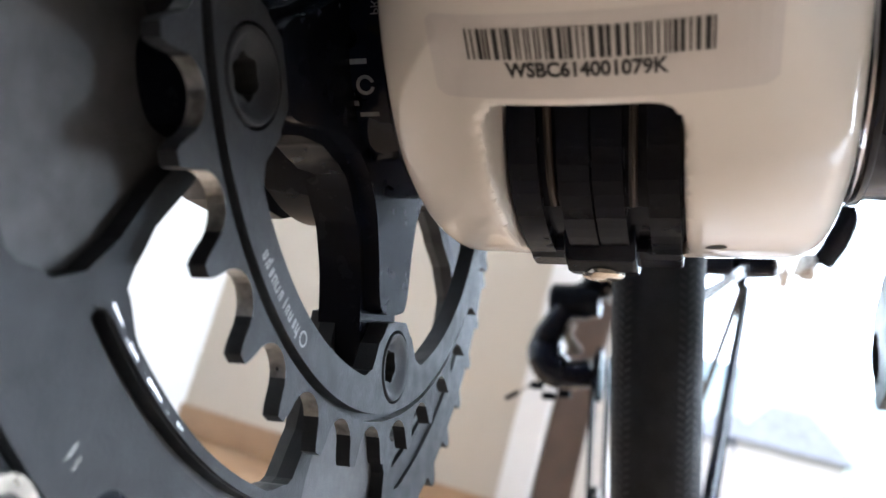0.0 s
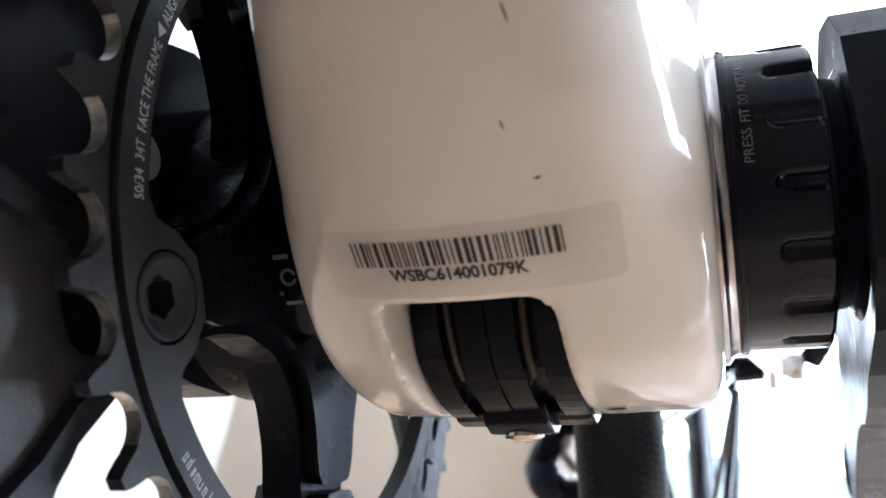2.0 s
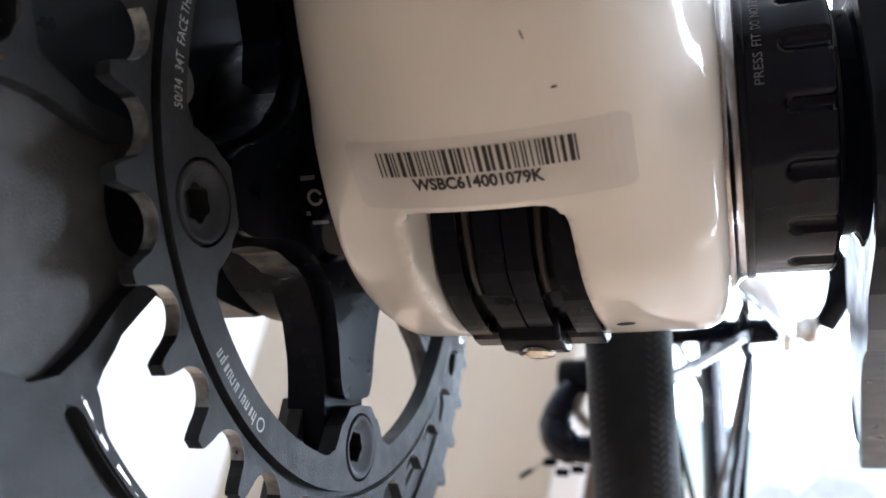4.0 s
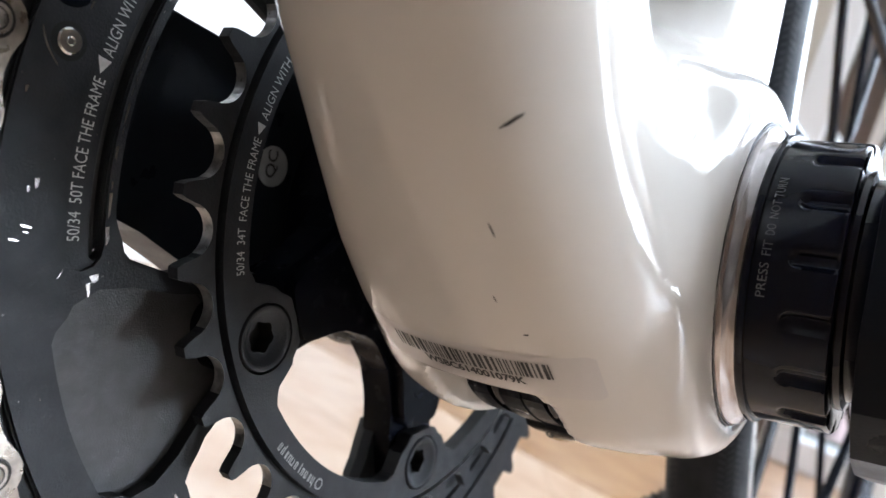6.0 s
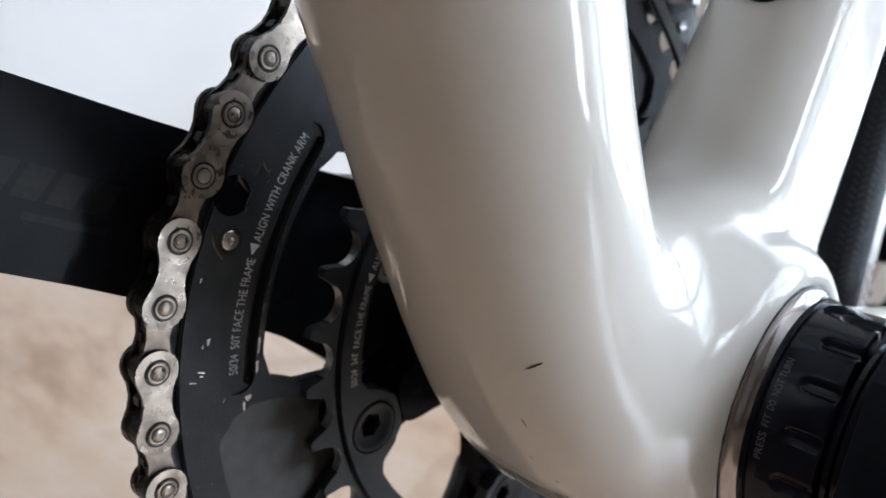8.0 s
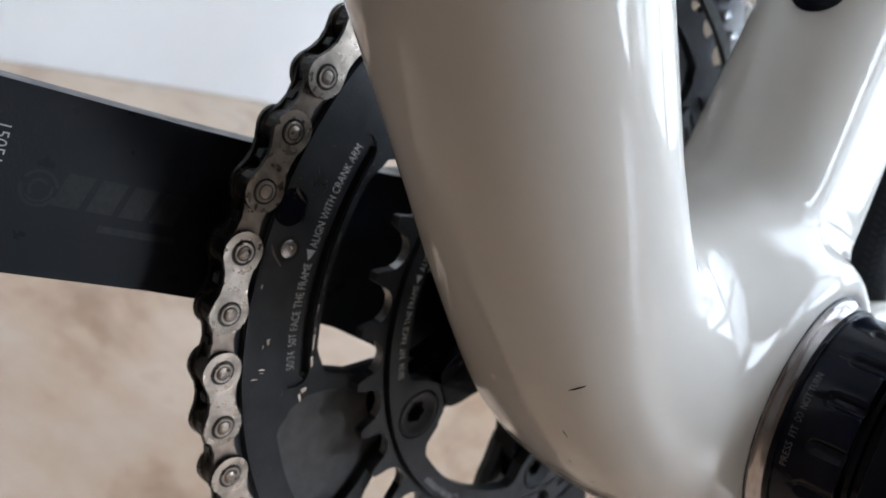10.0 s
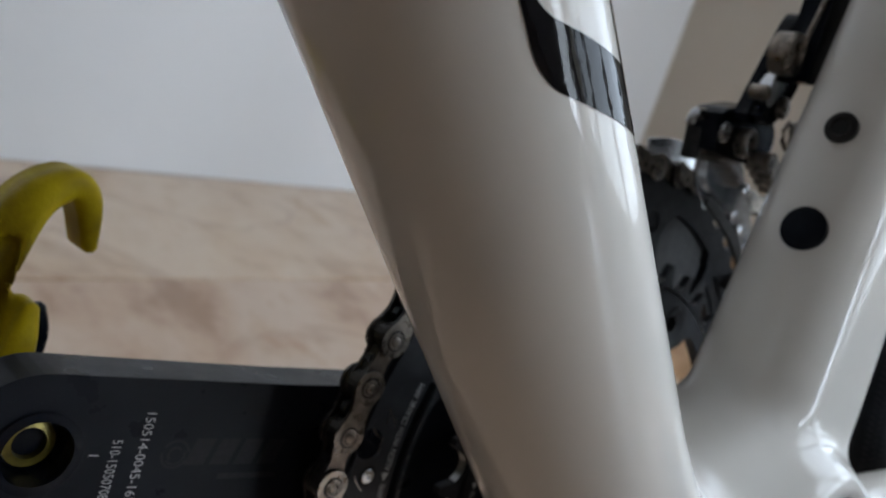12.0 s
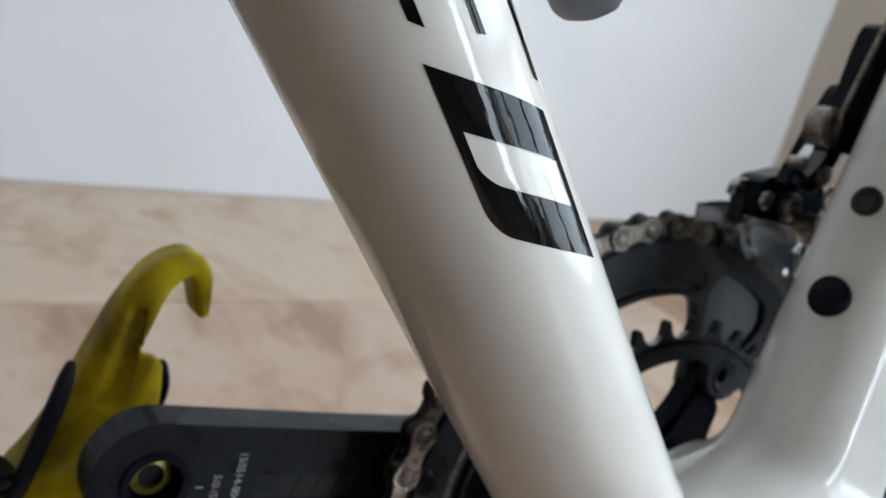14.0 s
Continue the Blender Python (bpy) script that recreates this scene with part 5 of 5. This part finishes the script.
bm = bmesh.new()
torus_profile(bm, [(12.6 * math.sin(t), 322.5 + 12.4 * math.cos(t)) for t in np.linspace(-2.5, 2.5, 22)], 240)
tyre = part("tyre", bm, RUBBER, wheel, "black slick road tyre", smooth=True, angle=60)
bm = bmesh.new()
for k in range(900):
    if not 300 < k < 676:
        continue
    a = 2 * math.pi * k / 900
    for s in (-1, 1):
        for t0, t1, lean in ((0.50, 0.66, 1), (0.70, 0.86, -1), (0.92, 1.08, 1)):
            quad = []
            for t, e in ((t0, 0), (t1, 0), (t1, 1), (t0, 1)):
                aa = a + lean * (t - t0) * 0.02 + e * 0.0030
                r = 322.5 + 12.75 * math.cos(t)
                quad.append(bm.verts.new(Vector((s * 12.95 * math.sin(t), WY + r * math.cos(aa), WZ + r * math.sin(aa))) * 0.001))
            bm.faces.new(quad)
tread = part("tread_pattern", bm, TREAD, wheel, "fine chevron tread")
tread["kind"] = "stuff"
bm = bmesh.new()
torus_profile(bm, [(-9.8, 313), (9.8, 313), (9.8, 303), (6.5, 292), (2.5, 287), (-2.5, 287), (-6.5, 292), (-9.8, 303)], 180)
part("rim", bm, [GLOSS], wheel, "black alloy rim", smooth=True, angle=25)
bm = bmesh.new()
torus_profile(bm, [(9.85, 312.8), (10.1, 312.8), (10.1, 303.5), (9.85, 303.5)], 180)
part("brake_track", bm, BARE, wheel, "bare machined brake track", smooth=True, angle=25)
bm = bmesh.new()
torus_profile(bm, [(-10.1, 312.8), (-9.85, 312.8), (-9.85, 303.5), (-10.1, 303.5)], 180)
part("brake_track", bm, BARE, wheel, "bare machined brake track", smooth=True, angle=25)
for i in range(20):
    a = 2 * math.pi * (i - 1) / 20 - math.pi / 2
    side = 1 if i % 2 else -1
    lead = 0.0 if side > 0 else (1 if (i // 2) % 2 else -1) * 1.25
    hx = 36 if side > 0 else -20
    p = (hx, WY + 22 * math.cos(a + lead), WZ + 22 * math.sin(a + lead))
    q = (1.5 * side, WY + 289 * math.cos(a), WZ + 289 * math.sin(a))
    bm = bmesh.new()
    tube(bm, [p, q], 2.6, 8)
    part("spoke", bm, GLOSS, wheel)
bm = bmesh.new()
lathe(bm, [(-46, 8), (-24, 10), (-22, 24), (-19, 24), (-17, 9), (0, 7), (28, 8), (32, 18), (36, 18), (38, 9), (54, 8)], 40, WY, WZ)
part("hub", bm, GLOSS, wheel, smooth=True, angle=30)
for k, n in enumerate((28, 25, 22, 19, 17, 15, 14, 13, 12, 11)):
    r = 12.7 / (2 * math.sin(math.pi / n))
    bm = bmesh.new()
    loop = []
    for t in range(n):
        for f, dr in ((-0.25, -2.6), (0.0, -3.4), (0.25, -2.6), (0.42, 2.6), (0.58, 2.6)):
            aa = 2 * math.pi * (t + f) / n
            loop.append((WY + (r + dr) * math.cos(aa), WZ + (r + dr) * math.sin(aa)))
    plate(bm, [loop], -24 - 3.6 * k, -22.2 - 3.6 * k)
    part("sprocket", bm, STEEL, wheel)
for side in (1, -1):
    bm = bmesh.new()
    line = smooth_line([(side * 33.4, 118, 18.6), (side * 44, 230, 37.7), (side * 54, 340, 56.6), (side * 57.5, 392, 65.5)], 6)
    tube(bm, line, [9.0 - 2.2 * i / (len(line) - 1) for i in range(len(line))], 20, flat=0.85)
    part("chainstay", bm, PAINT, bike_frame, "white painted chainstay", smooth=True)
    bm = bmesh.new()
    plate(bm, [[(385, 60), (398, 56), (414, 55), (424, 62), (424, 80), (414, 86), (402, 84), (388, 74)]], *sorted((side * 54.5, side * 60.5)))
    part("dropout", bm, PAINT, bike_frame, "white painted dropout", bevel=0.0015)
skewer = tagged(new("quick_release"), "polished quick release lever at the rear axle")
skewer.parent = bike
bm = bmesh.new()
lathe(bm, [(60, 6), (66, 6.5), (69, 9), (76, 9), (78, 6)], 28, WY, WZ)
part("cam_head", bm, BARE, skewer, smooth=True, angle=40)
bm = bmesh.new()
tube(bm, smooth_line([(80, WY, WZ + 2), (88, WY - 6, WZ + 14), (92, WY - 12, WZ + 30), (86, WY - 16, WZ + 48)], 5), 8.5, 12, flat=0.55)
part("lever", bm, PLASTIC, skewer, smooth=True)

# ---------------------------------------------------------------- front derailleur
fd = tagged(new("front_derailleur"), "black and silver front derailleur above the large ring")
fd.parent = bike


def flat_part(name, pts, x0, x1, mat, parent, label="", bevel=0.0008, n=4):
    """A plate with an eased outline in the y-z plane. mm."""
    bm = bmesh.new()
    loop = [tuple(p[:2]) for p in smooth_line([(*p, 0) for p in pts + pts[:1]], n)[:-1]] if n else pts
    plate(bm, [loop], x0, x1)
    return part(name, bm, mat, parent, label, smooth=True, angle=30, bevel=bevel)


CAGE = [(15.5, 106), (16.5, 99), (22, 92.5), (31, 88), (45, 80.5), (57, 71), (66, 61), (71, 65), (66, 77), (57, 89), (50, 97), (43, 105), (30, 107.5)]
flat_part("inner_blade", CAGE, -41.6, -40.4, POLISH, fd, "polished inner cage plate", 0.0004)
flat_part("outer_blade", [(y - 2, z + 2) for y, z in CAGE], -59.2, -58.0, POLISH, fd, "polished outer cage plate", 0.0004)
flat_part("pressed_step", [(19, 104), (20, 98.5), (26, 94.5), (38, 91), (43, 93), (41, 100), (34, 104.5)], -40.5, -38.9, POLISH, fd, bevel=0.0006)
flat_part("cage_edge", [(24, 90.8), (36, 84.6), (48, 77.5), (60, 66.6), (62.5, 69), (51, 80.5), (38, 88), (27, 93)], -40.5, -39.2, OILY, fd, bevel=0.0004)
for y, z, r in ((47, 97, 2.2), (43, 88, 1.7), (50, 83, 1.9), (56, 76.5, 1.8), (62, 69.5, 1.8)):
    bm = bmesh.new()
    lathe(bm, [(-40.6, r), (-38.9, r), (-38.5, r * 0.7), (-38.4, 0.3)], 18, y, z)
    part("rivet", bm, POLISH, fd, smooth=True)
for pts in ([(13.5, 104), (15.5, 104), (15.5, 118), (13.5, 118)], [(64, 60), (70, 64), (69, 66), (63, 62)]):
    bm = bmesh.new()
    plate(bm, [pts], -59.0 if pts[0][0] > 50 else -46.0, -40.6)
    part("bridge", bm, OILY, fd, "dark bridge of the cage", bevel=0.0005)
bm = bmesh.new()
tube(bm, smooth_line([(-40.5, 15, 117), (-39.5, 10, 118.6), (-39, 5, 117.6), (-39, 3.4, 114)], 5), 1.5, 10, flat=0.7)
part("cage_lip", bm, POLISH, fd, smooth=True)
flat_part("link_body", [(14, 107.5), (28, 106), (44, 106), (50, 113), (47, 120), (34, 124), (22, 122), (14, 119)], -45, -35, PLASTIC, fd, "black moulded link body", 0.0016, 3)
bm = bmesh.new()
lathe(bm, [(-35.6, 3.2), (-34.4, 3.2), (-33.9, 2.7), (-33.9, 0.3)], 22, 17.2, 113.6)
part("cage_bolt", bm, BARE, fd, "small bright bolt head", smooth=True, angle=35)
bm = bmesh.new()
lathe(bm, [(-36, 4.8), (-32.2, 4.8), (-31.4, 4.0), (-31.6, 2.4), (-32.4, 2.2), (-32.5, 0.3)], 24, 29, 111.8)
part("pivot_pin", bm, STEEL, fd, "brownish steel pivot", smooth=True, angle=35)
for k in range(7):
    bm = bmesh.new()
    lathe(bm, [(-36, 0.2), (-36, 3.4), (-28, 3.4), (-28, 0.2)], 14, 39 + 2.1 * k, 107 - 1.1 * k)
    if k % 2 == 0:
        part("spring_coil", bm, STEEL, fd, smooth=True)
    else:
        bm.free()
flat_part("outer_link", [(19, 120), (23, 117), (28, 121), (36, 136), (42, 149), (40, 154), (35, 151), (26, 134)], -35, -30, PLASTIC, fd, "slim black link", 0.0014, 3)
flat_part("inner_link", [(20, 120), (28, 118), (36, 126), (42, 138), (40, 146), (32, 142), (25, 131)], -35, -26, GLOSS, fd, "glossy black link", 0.0018, 3)
flat_part("link_cover", [(19, 126), (23, 123), (30, 130), (29, 134), (24, 133)], -30, -25.5, POLISH, fd, "small silver cover plate", 0.0008, 3)
flat_part("cable_arm", [(26, 132), (33, 133), (38, 146), (44, 163), (42, 172), (35, 172), (30, 156)], -27, -18, PLASTIC, fd, "black cable arm", 0.0018, 3)
bm = bmesh.new()
lathe(bm, [(-27, 6.4), (-21.6, 6.4), (-20.8, 5.8), (-20.6, 3.4), (-21.6, 3.1), (-22.6, 2.8), (-22.7, 0.3)], 26, 22.5, 139.2)
part("anchor_bolt", bm, STEEL, fd, "round steel cable anchor bolt", smooth=True, angle=35)
for y, z, r in ((31, 124, 3.4), (37, 135, 2.6), (18, 127, 2.2)):
    bm = bmesh.new()
    lathe(bm, [(-30, r), (-24.8, r), (-24.3, r - 0.8), (-24.4, 0.4)], 22, y, z)
    part("pivot_pin", bm, STEEL, fd, smooth=True, angle=35)
flat_part("mount_bracket", [(34, 98), (40, 97), (48, 116), (56, 150), (48, 153), (42, 126)], -22, -14.5, PLASTIC, fd, "", 0.001, 3)
bm = bmesh.new()
spring = [(-24 + 1.0 * k / 3, 34 + 4.2 * math.cos(k * 0.9), 116 + 4.2 * math.sin(k * 0.9)) for k in range(40)]
tube(bm, spring, 0.7, 6)
part("spring", bm, STEEL, fd, "coiled return spring", smooth=True)
bm = bmesh.new()
tube(bm, smooth_line([(-21, 24, 140), (-19, 34, 172), (-16, 50, 230), (-14, 64, 300)], 6), 0.75, 8)
part("cable", bm, STEEL, fd, smooth=True)

# ---------------------------------------------------------------- rear derailleur
rd = tagged(new("rear_derailleur"), "black rear derailleur hanging under the axle")
rd.parent = bike
bm = bmesh.new()
tube(bm, smooth_line([(-46, 405, 58), (-55, 404, 50), (-68, 402, 42), (-80, 400, 40)], 5), [9 + 0 * k for k in range(16)], 14)
part("mount_knuckle", bm, PLASTIC, rd, smooth=True)
bm = bmesh.new()
lathe(bm, [(-84, 9.5), (-82, 11.5), (-60, 11.8), (-57, 10), (-52, 9.5)], 28, 398, 38)
part("upper_body", bm, PLASTIC, rd, "black upper knuckle", smooth=True, angle=40)
bm = bmesh.new()
tube(bm, smooth_line([(-74, 396, 30), (-84, 393, 12), (-82, 391, -4), (-68, 391, -10), (-54, 392, -8)], 6), [11] * 8 + [14] * 9 + [11] * 8, 14, flat=0.8)
part("parallelogram", bm, GLOSS, rd, "black parallelogram body", smooth=True)
bm = bmesh.new()
tube(bm, smooth_line([(-68, 392, 24), (-70, 390, 14), (-62, 390, 4)], 5), 3.0, 10)
part("inner_link", bm, STEEL, rd, smooth=True)
for x in (-53.5, -44.5):
    bm = bmesh.new()
    plate(bm, [[(392 + 9 * math.cos(t), -6 + 9 * math.sin(t)) for t in np.linspace(0, math.pi, 9)] + [(386, -50)] + [(400 + 9 * math.cos(t), -92 + 9 * math.sin(t)) for t in np.linspace(math.pi, 2 * math.pi, 9)] + [(402, -50)]], x, x + 1.6)
    part("cage_plate", bm, PLASTIC, rd, bevel=0.0004)
for y, z in ((394, -8), (400, -92)):
    bm = bmesh.new()
    plate(bm, [[(y + (17 if k % 3 == 1 else 14.6) * math.cos(2 * math.pi * k / 33), z + (17 if k % 3 == 1 else 14.6) * math.sin(2 * math.pi * k / 33)) for k in range(33)]], -51.2, -48.0)
    part("pulley", bm, PLASTIC, rd, "toothed black guide pulley")
for dx, y, z in ((-92, 392, -18), (-84, 392, -24), (-74, 391, -22)):
    bm = bmesh.new()
    lathe(bm, [(dx, 2.6), (dx + 7, 2.6), (dx + 8, 2.0)], 14, y, z)
    part("limit_screw", bm, PLASTIC, rd, smooth=True)
bm = bmesh.new()
tube(bm, [(-88, 392, -14), (-96, 391, -21), (-100, 390, -24)], 0.6, 6)
part("cable_tail", bm, STEEL, rd)
bm = bmesh.new()
tube(bm, [(-99, 390, -23), (-107, 389, -28)], 1.5, 8)
part("cable_cap", bm, PLASTIC, rd)
bm = bmesh.new()
tube(bm, smooth_line([(-62, 412, 50), (-66, 436, 46), (-70, 452, 62), (-64, 440, 84), (-58, 404, 86)], 8), 2.4, 10)
part("cable_housing", bm, PLASTIC, rd, smooth=True)

# ---------------------------------------------------------------- bottle cage foot, over the down tube
cage = tagged(new("bottle_cage"), "dark grey bottle cage foot above the down tube")
cage.parent = bike
bm = bmesh.new()
tube(bm, smooth_line([(4, -106, 150), (4, -112, 160), (4, -124, 178), (4, -150, 214), (4, -190, 268)], 6), [3.0, 7.0, 8.5, 9.2, 9.5] + [9.5] * 20, 18, flat=0.75)
part("cage_rail", bm, GREY, cage, "dark grey moulded rail", smooth=True)
bm = bmesh.new()
tube(bm, [(2, -156, 214), (2, -166, 202)], 5.0, 14)
part("cage_boss", bm, PLASTIC, cage, smooth=True)

# small marks
bm = bmesh.new()
plate(bm, [ring_pts(4.3, 28, -31.8, 6.0)], -62.44, -62.3)
sticker = part("sticker", bm, STICKER, bike, "round grey inspection sticker")
vs, fs = letters("QC", 4.0)
print_on("sticker_print", [(vs, fs)], lambda u, v: Vector((-62.25, -34.0 - v + 3.0, 3.4 + u)) * 0.001, INK, sticker, "grey letters")
rr = [([(r * math.cos(t), r * math.sin(t)) for t in np.linspace(0.3, 6.0, 15) for r in (1.0, 1.55)], [(2 * i, 2 * i + 1, 2 * i + 3, 2 * i + 2) for i in range(14)]), bar(-3.5, 3.2, 0.5, 4.0), bar(-4.5, -3.2, -1.5, -2.4), bar(-1.6, -5.0, 1.6, -4.3)]


def on_drive_cup(u, v):
    a = math.atan2(-13.7, 19.2) + v / 24.8
    return Vector((-38.0 + u, -24.85 * math.cos(a), 24.85 * math.sin(a))) * 0.001


print_on("cup_mark", rr, on_drive_cup, CUP_PRINT, bike, "faint grey mark")["kind"] = "stuff"
